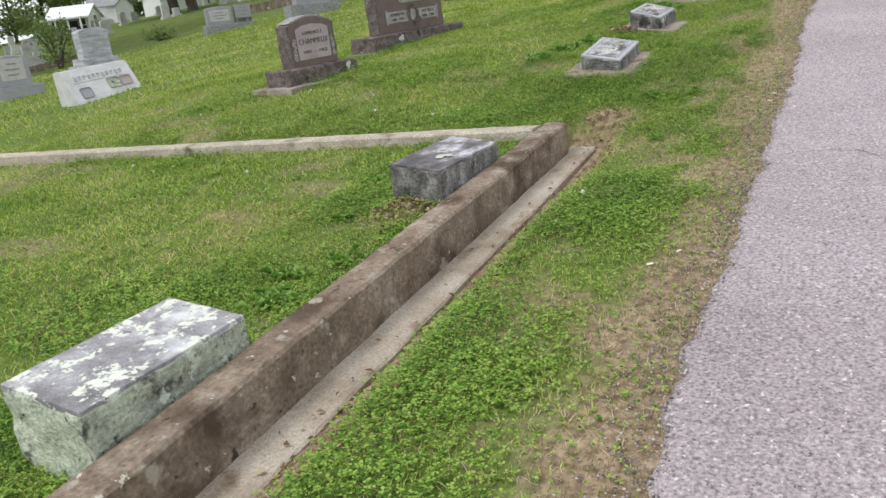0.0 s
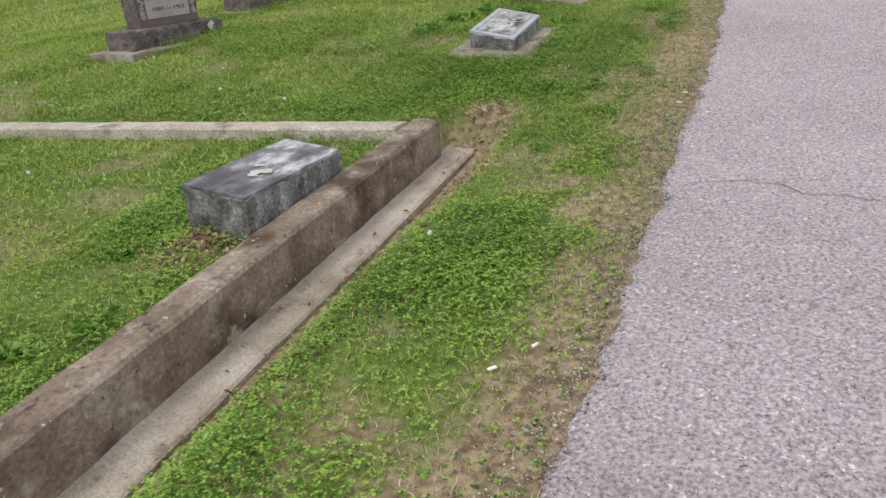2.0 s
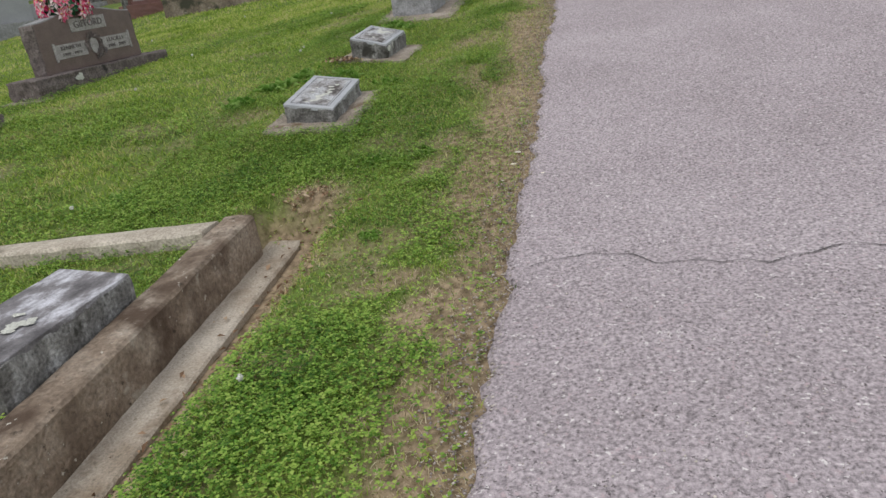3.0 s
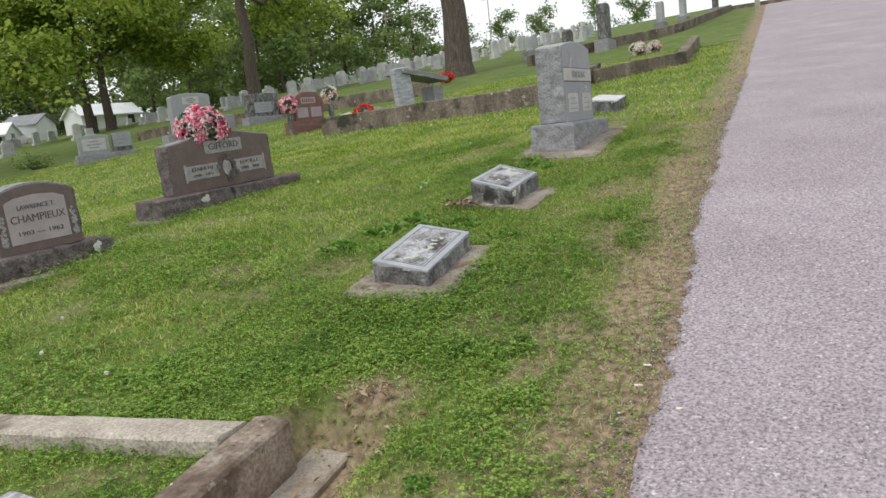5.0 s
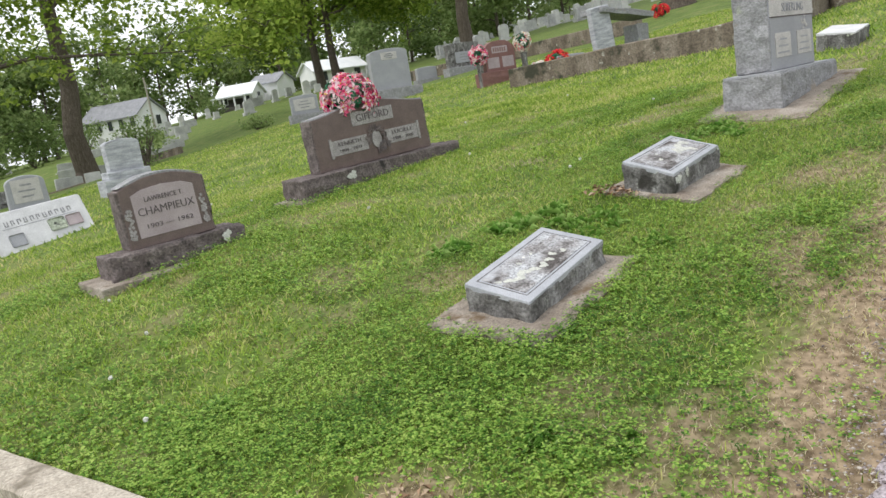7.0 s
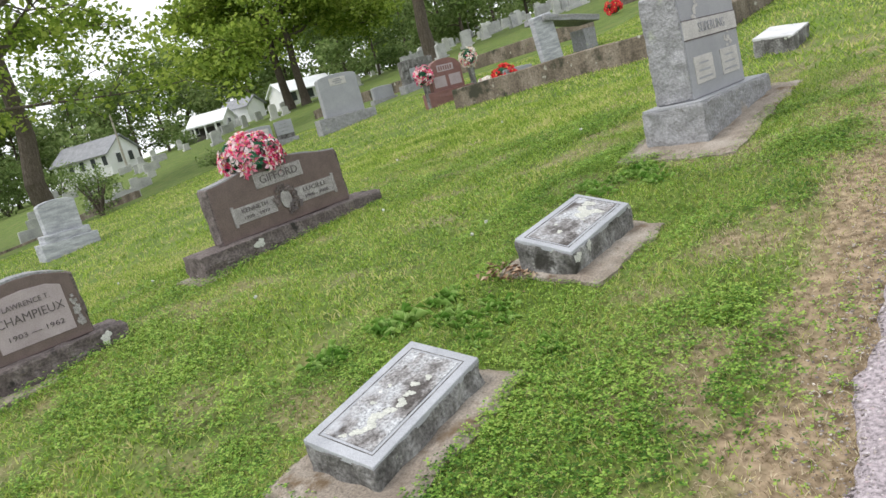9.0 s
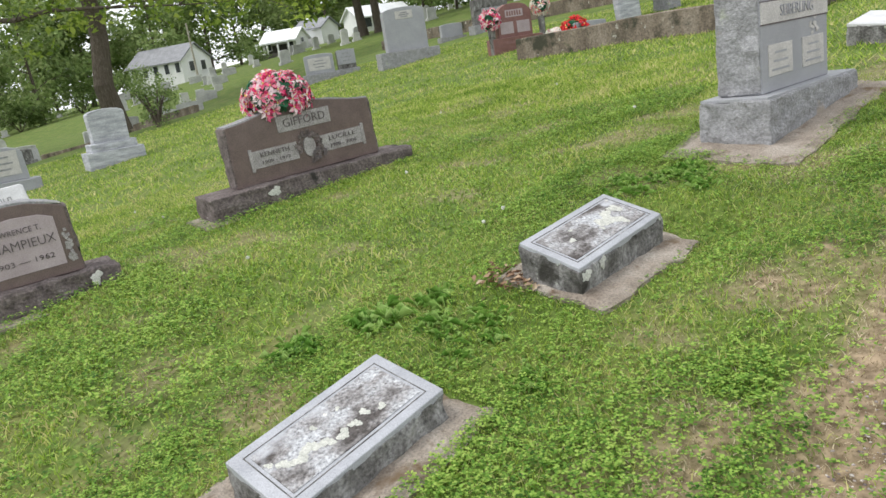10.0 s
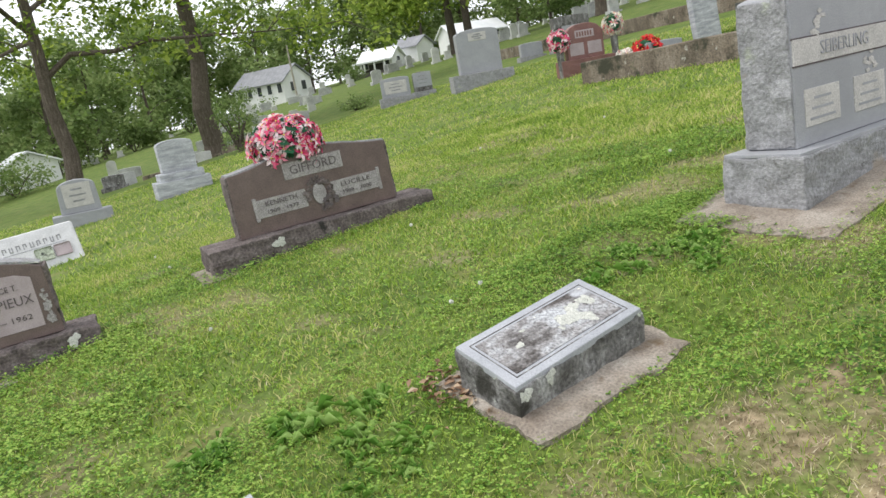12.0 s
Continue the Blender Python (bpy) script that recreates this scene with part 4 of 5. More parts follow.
# ---- flower saddle ----
def bouquet(name, label, m, ax, ay, az, count, petal, material, seed, size=0.05, dome=True, leaf=60, group=""):
    """Silk lilies: each a six-petalled star with a yellow eye, on a dome of leaves."""
    rr = random.Random(seed)
    th = base_at(name, m, label, "flowers", group)
    for k in range(count):
        while True:
            p = Vector((rr.uniform(-1, 1), rr.uniform(-1, 1), rr.uniform(-0.35, 1) if dome else rr.uniform(-1, 1)))
            if 0.5 < p.length < 1:
                break
        p.normalize()
        c = Vector((p.x * ax, p.y * ay, p.z * az)) * rr.uniform(0.82, 1.05)
        nrm = (p + Vector((rr.uniform(-0.4, 0.4), rr.uniform(-0.4, 0.4), rr.uniform(-0.2, 0.4)))).normalized()
        u = nrm.orthogonal().normalized()
        v = nrm.cross(u)
        s = size * rr.uniform(0.75, 1.25)
        bm = bmesh.new()
        turn = rr.uniform(0, 1)
        for q in range(6):
            a = turn + q * math.pi / 3
            d, e = u * math.cos(a) + v * math.sin(a), u * -math.sin(a) + v * math.cos(a)
            pts = [c, c + d * s * 0.55 + e * s * 0.23 + nrm * s * 0.28, c + d * s + nrm * s * 0.12, c + d * s * 0.55 - e * s * 0.23 + nrm * s * 0.28]
            w = [bm.verts.new(t) for t in pts]
            bm.faces.new((w[0], w[1], w[2]))
            bm.faces.new((w[0], w[2], w[3]))
        fl = part("flower", bm, material, th)
        if size > 0.045:
            e = bmesh.new()
            bmesh.ops.create_icosphere(e, subdivisions=1, radius=s * 0.12, matrix=Matrix.Translation(c + nrm * s * 0.16))
            part("eye", e, M_yellow, fl)
    g = np.random.default_rng(seed)
    d = g.normal(size=(leaf, 3))
    d[:, 2] = np.abs(d[:, 2]) - 0.35
    d /= np.linalg.norm(d, axis=1)[:, None]
    vv, ff = cards(d * np.array([ax, ay, az]) * g.uniform(0.6, 1.0, (leaf, 1)), d, g.uniform(0.03, 0.06, leaf) * size / 0.05, g, 0.3, 0.45)
    o = new("foliage", mesh_from("foliage", vv, ff, M_greenleaf))
    o.parent = th
    bm = bmesh.new()
    bmesh.ops.create_icosphere(bm, subdivisions=2, radius=1, matrix=Matrix.Diagonal((ax * 0.7, ay * 0.75, az * 0.7, 1)))
    part("base_foam", bm, M_greenleaf, th)
    return th


bouquet("flower_saddle", "pink and white silk lily saddle on the wide headstone", pose(-4.97, 8.17, 1.76, 0, 0, -10), 0.15, 0.265, 0.215, 190, 6, M_pink, 3, 0.054, leaf=220)

# ---- second and third rows of stones ----
def upright(name, label, x, y, yaw, base, die, material, base_material=None, arch=0.0, cuts=5, panel=None, sunk=0.25, taper=0.0, group="", lean=0.0, zoff=0.0, text=None):
    """base: (width along y, depth, height); die: (width, depth, height). Faces +x before yaw."""
    th = base_at(name, pose(x, y, gz(x, y) + zoff, lean, 0, yaw), label, "headstone", group)
    bw, bd, bh = base
    part("base", box(-bd / 2, bd / 2, -bw / 2, bw / 2, -sunk, bh, 0.012, cuts, 0.012, int(x * 7)), base_material or material, th)
    w, d, h = die
    k = 8
    o = [(-w / 2, bh), (w / 2, bh), (w / 2 * (1 - taper), bh + h - arch)]
    o += [(w / 2 * (1 - taper) * math.cos(math.pi * i / k), bh + h - arch + arch * math.sin(math.pi * i / k)) for i in range(1, k)]
    o += [(-w / 2 * (1 - taper), bh + h - arch)]
    part("body", prism(o, -d / 2, d / 2, 0.01), material, th)
    if panel:
        pw, p0, p1, pm = panel
        part("inscription_panel", box(d / 2 - 0.002, d / 2 + 0.008, -pw / 2, pw / 2, bh + p0, bh + p1, 0.004), pm, th)
        for q in range(3):
            zz = bh + p0 + (p1 - p0) * (0.25 + 0.25 * q)
            part("letter_bar", box(d / 2 + 0.006, d / 2 + 0.011, -pw * (0.2 + 0.1 * (q % 2)), pw * (0.2 + 0.1 * (q % 2)), zz - 0.015, zz + 0.015, 0), M_rough, th)
    return th


# white slant marker
def slant():
    th = base_at("slant_marker", pose(-8.88, 6.86, 0.70, 3.5, 0, -5), "white slant-faced marker with floral panels in grass", "grave marker")
    bm = bmesh.new()
    prof = [(-0.40, -0.25), (0.04, -0.25), (0.04, 0.02), (-0.24, 0.50), (-0.36, 0.50)]
    a, b = [[bm.verts.new((x, s * 0.52, z)) for x, z in prof] for s in (-1, 1)]
    bm.faces.new(a)
    bm.faces.new(b[::-1])
    for i in range(5):
        bm.faces.new((a[i], a[(i + 1) % 5], b[(i + 1) % 5], b[i]))
    bmesh.ops.recalc_face_normals(bm, faces=list(bm.faces))
    bmesh.ops.bevel(bm, geom=list(bm.edges), offset=0.012, segments=2, affect="EDGES")
    part("body", bm, M_white_marble, th)
    face = Matrix.Translation((-0.10, 0, 0.26)) @ Matrix.Rotation(-math.atan2(0.28, 0.48), 4, "Y")
    p_ = part("ruled_line", box(-0.001, 0.003, -0.40, 0.40, 0.072, 0.080, 0), M_granite, th)
    p_.matrix_local = face
    for k in range(11):
        y = -0.36 + 0.068 * k
        for u, w, z0, z1 in ((0.0, 0.011, 0.10, 0.165), (0.026 if k % 2 else 0.030, 0.011, 0.10 + 0.012 * (k % 3), 0.165), (0.0, 0.036, 0.155 if k % 3 else 0.10, 0.165 if k % 3 else 0.110)):
            p_ = part("letter_bar", box(-0.001, 0.004, y + u, y + u + w, z0, z1, 0), M_rough, th)
            p_.matrix_local = face
    for nm, y, z, w, h, m in (("vase_panel", -0.3, -0.09, 0.16, 0.15, M_granite), ("wreath_panel", 0.15, -0.02, 0.18, 0.15, M_mossy), ("house_panel", 0.34, -0.02, 0.17, 0.14, M_rose_plate)):
        p_ = part(nm, box(-0.001, 0.004, y - w / 2, y + w / 2, z - h / 2, z + h / 2, 0.02), m, th, "etched picture panel")
        p_.matrix_local = face


slant()
upright("headstone", "small grey headstone with arched pale panel", -13.3, 8.3, -12, (0.9, 0.36, 0.13), (0.62, 0.19, 0.54), M_granite, M_granite, 0.12, 5, (0.43, 0.10, 0.48, M_carved), taper=0.06, zoff=0.08)
th = upright("headstone", "old banded grey marble headstone on stepped base", -13.1, 9.95, -8, (1.15, 0.62, 0.30), (0.72, 0.30, 0.85), M_marble_band, M_marble_band, 0.10, 5, None, taper=-0.04)
part("step", box(-0.25, 0.25, -0.47, 0.47, 0.30, 0.46, 0.02, 5, 0.014, 3), M_marble_band, th)
th.scale = (0.81, 0.81, 0.81)
upright("headstone", "large grey granite headstone with short name", -13.5, 17.5, -28, (1.46, 0.55, 0.30), (1.0, 0.3, 0.99), M_granite, M_rough, 0.09, 5, (0.42, 0.72, 0.90, M_carved), group="grey headstones behind")
upright("headstone", "wide grey granite headstone on the lawn", -16.9, 17.35, -30, (0.96, 0.38, 0.2), (0.78, 0.2, 0.52), M_granite, M_rough, 0.05, 5, (0.6, 0.1, 0.42, M_carved), group="grey headstones behind")
upright("headstone", "narrow dark grey granite headstone on the lawn", -16.6, 18.05, -30, (0.64, 0.34, 0.13), (0.5, 0.19, 0.52), M_rock, M_rough, 0.05, 5, (0.5, 0.12, 0.5, M_granite), group="grey headstones behind")
upright("headstone", "low grey granite headstone beside the large one", -15.9, 21.6, -28, (0.8, 0.4, 0.1), (0.66, 0.2, 0.38), M_granite, M_rough, 0.04, 5, None, group="grey headstones behind")
upright("headstone", "low dark stone block by the tree", -21.9, 10.9, -20, (0.7, 0.4, 0.1), (0.55, 0.3, 0.32), M_rock, M_rock, 0.03, 5, None)
upright("headstone", "dark grey granite headstone near the red one", -14.75, 22.1, -25, (1.25, 0.45, 0.18), (1.08, 0.24, 0.72), M_rock, M_rough, 0.04, 5, (0.6, 0.12, 0.45, M_granite), group="grey headstones behind")


def red_stone():
    th = base_at("headstone", pose(-9.05, 16.1, gz(-9.05, 16.1) + 0.03, 0, 0, -24), "red granite headstone with two pale panels and flower vases", "headstone")
    part("base", box(-0.25, 0.25, -0.85, 0.85, -0.25, 0.24, 0.014, 6, 0.014, 5), M_red, th)
    o = [(-0.58, 0.24), (0.58, 0.24), (0.58, 0.80), (0.42, 0.92), (0.25, 0.97), (0, 0.985), (-0.25, 0.97), (-0.42, 0.92), (-0.58, 0.80)]
    part("body", prism(o, -0.12, 0.12, 0.008), M_red, th)
    for y in (-0.28, 0.28):
        part("name_panel", box(0.118, 0.128, y - 0.22, y + 0.22, 0.32, 0.58, 0.004), M_rose_plate, th)
    part("name_plate", box(0.118, 0.128, -0.3, 0.3, 0.68, 0.84, 0.004), M_rose_plate, th)
    for q in range(6):
        part("letter_bar", box(0.127, 0.131, -0.25 + 0.085 * q, -0.20 + 0.085 * q, 0.71, 0.81, 0), M_red, th)
    return th


red = red_stone()
red.scale = (0.62, 0.60, 0.80)
for (x, y, dz, m_, sd, lab) in ((-9.28, 15.62, 0.72, M_pink, 31, "pink and cream silk flowers in a headstone vase"), (-8.86, 16.58, 0.72, M_palepetal, 32, "cream silk flowers in a headstone vase")):
    b_ = bouquet("flower_vase", lab, pose(x + 0.1, y, gz(x, y) + dz - 0.08), 0.15, 0.19, 0.19, 60, 6, m_, sd, 0.075, False, 50, "grave flowers")
    bm = bmesh.new()
    bmesh.ops.create_cone(bm, cap_ends=True, segments=10, radius1=0.05, radius2=0.075, depth=dz, matrix=Matrix.Translation((0, 0, -dz / 2 - 0.02)))
    part("vase", bm, M_rock, b_)
for x, y, r, m_, sd, lab in ((-7.54, 15.86, 0.2, M_redpetal, 41, "bright red silk flowers on a small grave"), (-7.88, 15.72, 0.14, M_palepetal, 42, "pale silk flowers beside the red ones"),
                             (-9.8, 25.6, 0.26, M_redpetal, 43, "red silk flowers by the big tree"), (-3.1, 22.5, 0.2, M_palepetal, 44, "white silk lilies laid on a grave"), (-2.75, 22.9, 0.15, M_palepetal, 45, "white silk lilies laid on a grave")):
    bouquet("grave_flowers", lab, pose(x, y, gz(x, y) + r * 0.75), r, r, r * 0.9, 34, 6, m_, sd, 0.1, True, 50, "grave flowers")
upright("headstone", "low grey marker holding flowers", -7.45, 16.05, -20, (0.75, 0.35, 0.12), (0.67, 0.26, 0.12), M_granite, M_rough, 0.02, 5, None)


def table_tomb():
    th = base_at("table_tomb", pose(-6.9, 17.15, gz(-6.9, 17.15) - 0.02, 0, 0, -20), "toppled pale stone table tomb, slab leaning on supports", "tomb")
    bm = box(-0.1, 0.1, -0.34, 0.34, -0.2, 1.25, 0.02, 4, 0.02, 2)
    o = part("end_slab", bm, M_marble_band, th, "stained white upright slab")
    o.matrix_local = pose(0.15, -0.75, 0, 6, 0, 0)
    o = part("top_slab", box(-0.45, 0.45, -1.0, 1.0, -0.08, 0.08, 0.02, 5, 0.02, 3), M_rough, th, "grey slab leaning down")
    o.matrix_local = pose(-0.1, 0.1, 1.02, -8, 0, 0)
    o = part("support", box(-0.3, 0.3, -0.22, 0.22, -0.2, 0.68, 0.02, 4, 0.02, 4), M_rough, th)
    o.matrix_local = pose(-0.1, 0.75, 0)
    return th


tomb = table_tomb()
tomb.scale = (0.66, 0.66, 0.7)


def low_wall(label, pts, width, height, seed, material=None):
    """A plot kerb along points; its top follows the hill."""
    th = base_at("plot_wall", pose(0, 0, 0), label, "kerb", "far plot walls")
    for (xa, ya), (xb, yb) in zip(pts, pts[1:]):
        d = Vector((xb - xa, yb - ya, 0))
        L = d.length
        q = Vector((-d.y, d.x, 0)).normalized() * width / 2

        def sec(t, xa=xa, ya=ya, d=d, q=q):
            c = Vector((xa, ya, 0)) + d * t
            z = gz(c.x, c.y)
            return [c - q + Vector((0, 0, z - 0.3)), c - q + Vector((0, 0, z + height - 0.015)), c - q * 0.85 + Vector((0, 0, z + height)), c + q * 0.85 + Vector((0, 0, z + height)), c + q + Vector((0, 0, z + height - 0.015)), c + q + Vector((0, 0, z - 0.3))]
        part("wall", sweep(np.linspace(0, 1, max(4, int(L * 3))), sec, 0.012, seed), material or M_wall, th)
    return th


low_wall("weathered brown concrete wall bounding a raised plot", [(-7.6, 14.45), (-3.2, 14.0), (-3.1, 17.2)], 0.22, 0.31, 1)
low_wall("low concrete plot kerb beside the lane", [(-3.0, 16.3), (-1.55, 17.6), (-1.75, 23.0)], 0.2, 0.24, 10)
low_wall("weathered plot wall seen behind the red headstone", [(-24, 26), (-14.0, 22.6), (-8.6, 21.6)], 0.25, 0.35, 2)
low_wall("low plot wall on the hillside", [(-7.5, 27.5), (-3.2, 34), (-2.2, 52)], 0.25, 0.35, 3)
low_wall("low mossy plot edging on the far lawn", [(-24.5, 15.2), (-21.5, 15.9)], 0.2, 0.22, 4)
low_wall("low mossy plot edging on the far lawn", [(-34, 15.0), (-28, 17.5)], 0.2, 0.2, 5)
low_wall("long low wall at the top of the lane", [(-2.2, 53.5), (8, 56.5), (22, 58)], 0.3, 0.22, 6)
low_wall("dark plot wall on the far side of the lane", [(7.5, 57), (14, 55.5), (40, 54)], 0.4, 0.8, 7)
low_wall("low plot wall beyond the lane", [(9.5, 38), (22, 37)], 0.3, 0.3, 8)
low_wall("low plot wall beyond the lane", [(8.5, 30), (22, 28.5)], 0.3, 0.25, 9)

# tall stones up the hill
for x, y, w, h, m_ in ((-5.3, 29.5, 0.75, 1.25, M_rock), (-4.9, 41.5, 0.7, 1.0, M_far), (-4.4, 47.3, 0.75, 1.5, M_far), (-2.9, 50.5, 0.65, 2.1, M_rock), (-7.6, 33.5, 0.6, 0.55, M_rock), (-9.0, 33.0, 0.7, 0.6, M_far), (11.5, 34, 0.9, 1.0, M_far), (14, 40, 0.7, 1.3, M_far)):
    upright("headstone", "tall plain stone on the hillside", x, y, -5, (w * 1.35, 0.5, 0.35), (w, 0.28, h), m_, M_rough, 0.10, 5, None, group="hillside stones")

# ---- the wide field of far stones ----
protos = []
for k, (w, h, arch, m_) in enumerate(((0.7, 0.75, 0.12, M_far), (0.55, 0.95, 0.2, M_far_white), (1.1, 0.65, 0.05, M_far), (0.5, 0.45, 0.02, M_far_white))):
    protos.append(upright("far_headstone", ("grey far headstone with arched top", "white far headstone with round top", "wide low grey far headstone", "small white far marker")[k], -40 - k * 2, 45 + k, -15, (w * 1.3, 0.4, 0.14), (w, 0.2, h), m_, None, arch, 0, None, group="far stones"))
rr = random.Random(77)
placed = 0
while placed < 230:
    az, d = radians(rr.uniform(12, 80)), rr.uniform(46, 108)
    x, y = -d * math.sin(az), 3 + d * math.cos(az)
    a = math.degrees(az)
    if a > 40 and (d < 40 or rr.random() < 0.86):
        continue
    if a < 30 and d < 34:
        continue
    if 20 < a < 50 and d < 40 and rr.random() < 0.5:
        continue
    if rr.random() > d / 95:
        continue
    copy_thing(rr.choice(protos), pose(x, y, gz(x, y), rr.uniform(-2, 2), rr.uniform(-2, 2), -15 + rr.uniform(-8, 8)))
    placed += 1
for x, y in ((-26, 15), (-29, 18.2), (-30.5, 20.2), (-33, 17), (-37, 20), (-27, 12.3), (-34, 12), (-40, 16), (-45, 22), (-38, 25), (-47, 31), (-52, 33), (-42, 28), (-56, 37), (-50, 28), (-60, 34), (-44, 25), (-58, 30), (-64, 38), (-36, 22.5), (-55, 26)):
    copy_thing(rr.choice(protos[2:]), pose(x, y, gz(x, y) - 0.22, rr.uniform(-4, 4), 0, -15 + rr.uniform(-10, 10)))

# ---- houses beyond the cemetery ----
def house(label, x, y, yaw, L, W, wall_h, rise, roof_mat, windows, porch=False, z=None):
    """Gabled house; its ridge runs along local x, length L; gables at both ends."""
    z = gz(x, y) if z is None else z
    th = base_at("house", pose(x, y, z, 0, 0, yaw), label, "house")
    o = [(-W / 2, -1.5), (W / 2, -1.5), (W / 2, wall_h), (0, wall_h + rise), (-W / 2, wall_h)]
    part("wall", prism(o, -L / 2, L / 2, 0), M_siding, th)
    for s in (-1, 1):
        bm = bmesh.new()
        a, b, t = s * (W / 2 + 0.35), wall_h - 0.35 * rise / (W / 2), wall_h + rise + 0.05
        q = [(-L / 2 - 0.3, a, b), (L / 2 + 0.3, a, b), (L / 2 + 0.3, 0, t), (-L / 2 - 0.3, 0, t)]
        lo, hi = [bm.verts.new(p) for p in q], [bm.verts.new((p[0], p[1], p[2] + 0.14)) for p in q]
        bm.faces.new(lo)
        bm.faces.new(hi[::-1])
        for i in range(4):
            bm.faces.new((lo[i], lo[(i + 1) % 4], hi[(i + 1) % 4], hi[i]))
        bmesh.ops.recalc_face_normals(bm, faces=list(bm.faces))
        part("roof", bm, roof_mat, th)
    for side, u, zc, w, h in windows:
        if side == "gable":
            wn_ = part("window", box(L / 2 - 0.02, L / 2 + 0.06, u - w / 2 - 0.1, u + w / 2 + 0.1, zc - h / 2 - 0.1, zc + h / 2 + 0.1, 0.01), M_siding, th)
            part("pane", box(L / 2 + 0.03, L / 2 + 0.075, u - w / 2, u + w / 2, zc - h / 2, zc + h / 2, 0), M_window, wn_)
        else:
            s = -1
            wn_ = part("window", box(u - w / 2 - 0.1, u + w / 2 + 0.1, s * W / 2 - 0.06, s * W / 2 + 0.02, zc - h / 2 - 0.1, zc + h / 2 + 0.1, 0.01), M_siding, th)
            part("pane", box(u - w / 2, u + w / 2, s * W / 2 - 0.075, s * W / 2 - 0.03, zc - h / 2, zc + h / 2, 0), M_window, wn_)
    if porch:
        part("porch_roof", box(-L / 2, L / 2, -W / 2 - 2.0, -W / 2 + 0.1, wall_h - 0.35, wall_h - 0.15, 0.02), roof_mat, th)
        # dark sheet over the siding paints the shade under the porch roof
        part("porch_recess", box(-L / 2 + 0.3, L / 2 - 0.3, -W / 2 - 0.04, -W / 2 + 0.02, 0.2, wall_h - 0.5, 0), M_shade, th, "dark sheet standing in for shade on the porch wall")
        part("porch_floor", box(-L / 2, L / 2, -W / 2 - 2.0, -W / 2, -1.0, 0.25, 0.02), M_shade, th)
        for k in range(4):
            u = -L / 2 + 0.15 + (L - 0.3) * k / 3
            part("porch_post", box(u - 0.09, u + 0.09, -W / 2 - 1.9, -W / 2 - 1.74, 0.2, wall_h - 0.3, 0.01), M_siding, th)
    return th


def far_point(az, d):
    return -d * math.sin(radians(az)), 5.8 + d * math.cos(radians(az))


hx, hy = far_point(64.6, 100)
house("white clapboard house with grey gabled roof", hx, hy, 22, 8.4, 5.4, 2.05, 1.75, M_roof,
      [("gable", -1.0, 1.2, 0.8, 1.1), ("gable", 1.1, 1.2, 0.8, 1.1)] + [("long", -3.2 + 1.7 * k, 1.2, 0.65, 1.1) for k in range(5)], z=3.65)
hx, hy = far_point(56.3, 96)
house("white house with pale metal roof and open porch", hx, hy, 30, 4.5, 3.7, 1.7, 1.1, M_tin, [("long", -1.5, 1.2, 0.8, 1.0), ("long", 1.5, 1.2, 0.8, 1.0), ("gable", 0, 1.2, 0.8, 1.0)], True, z=4.5)
hx, hy = far_point(53.9, 99)
house("small grey shed beside the porch house", hx, hy, 20, 4.0, 4.0, 2.0, 1.0, M_roof, [], z=5.2)
hx, hy = far_point(49.4, 90)
house("white house with gabled wing behind oak trunks", hx, hy, 76, 6.8, 4.0, 1.9, 1.1, M_tin, [("gable", 0.8, 1.6, 0.8, 1.3), ("long", -2.2, 1.2, 0.8, 1.0), ("long", 0, 1.2, 0.8, 1.0), ("long", 2.2, 1.2, 0.8, 1.0)], z=5.2)
hx, hy = far_point(82, 70)
house("pale roofed outbuilding down the slope", hx, hy, 0, 6.0, 4.0, 1.6, 0.9, M_tin, [], z=-0.2)

# poles
def pole(label, x, y, h, r, arm=False):
    th = base_at("utility_pole", pose(x, y, gz(x, y)), label, "pole", "utility poles")
    part("shaft", tube([(0, 0, -0.3), (0, 0, h * 0.5), (0, 0, h)], [r, r * 0.85, r * 0.7], 8), M_pole, th)
    if arm:
        part("crossarm", box(-0.9, 0.9, -0.05, 0.05, h - 0.6, h - 0.45, 0.01), M_pole, th)


px_, py_ = far_point(63.0, 78)
pole("thin grey pole before the white house", px_, py_, 5.5, 0.12)
pole("pale wooden post at the lane's edge", -0.55, 43.5, 4.6, 0.13)
for az, d, h in ((28, 96, 7), (36, 90, 7), (20, 105, 8)):
    px_, py_ = far_point(az, d)
    pole("distant utility pole against the sky", px_, py_, h, 0.09, True)

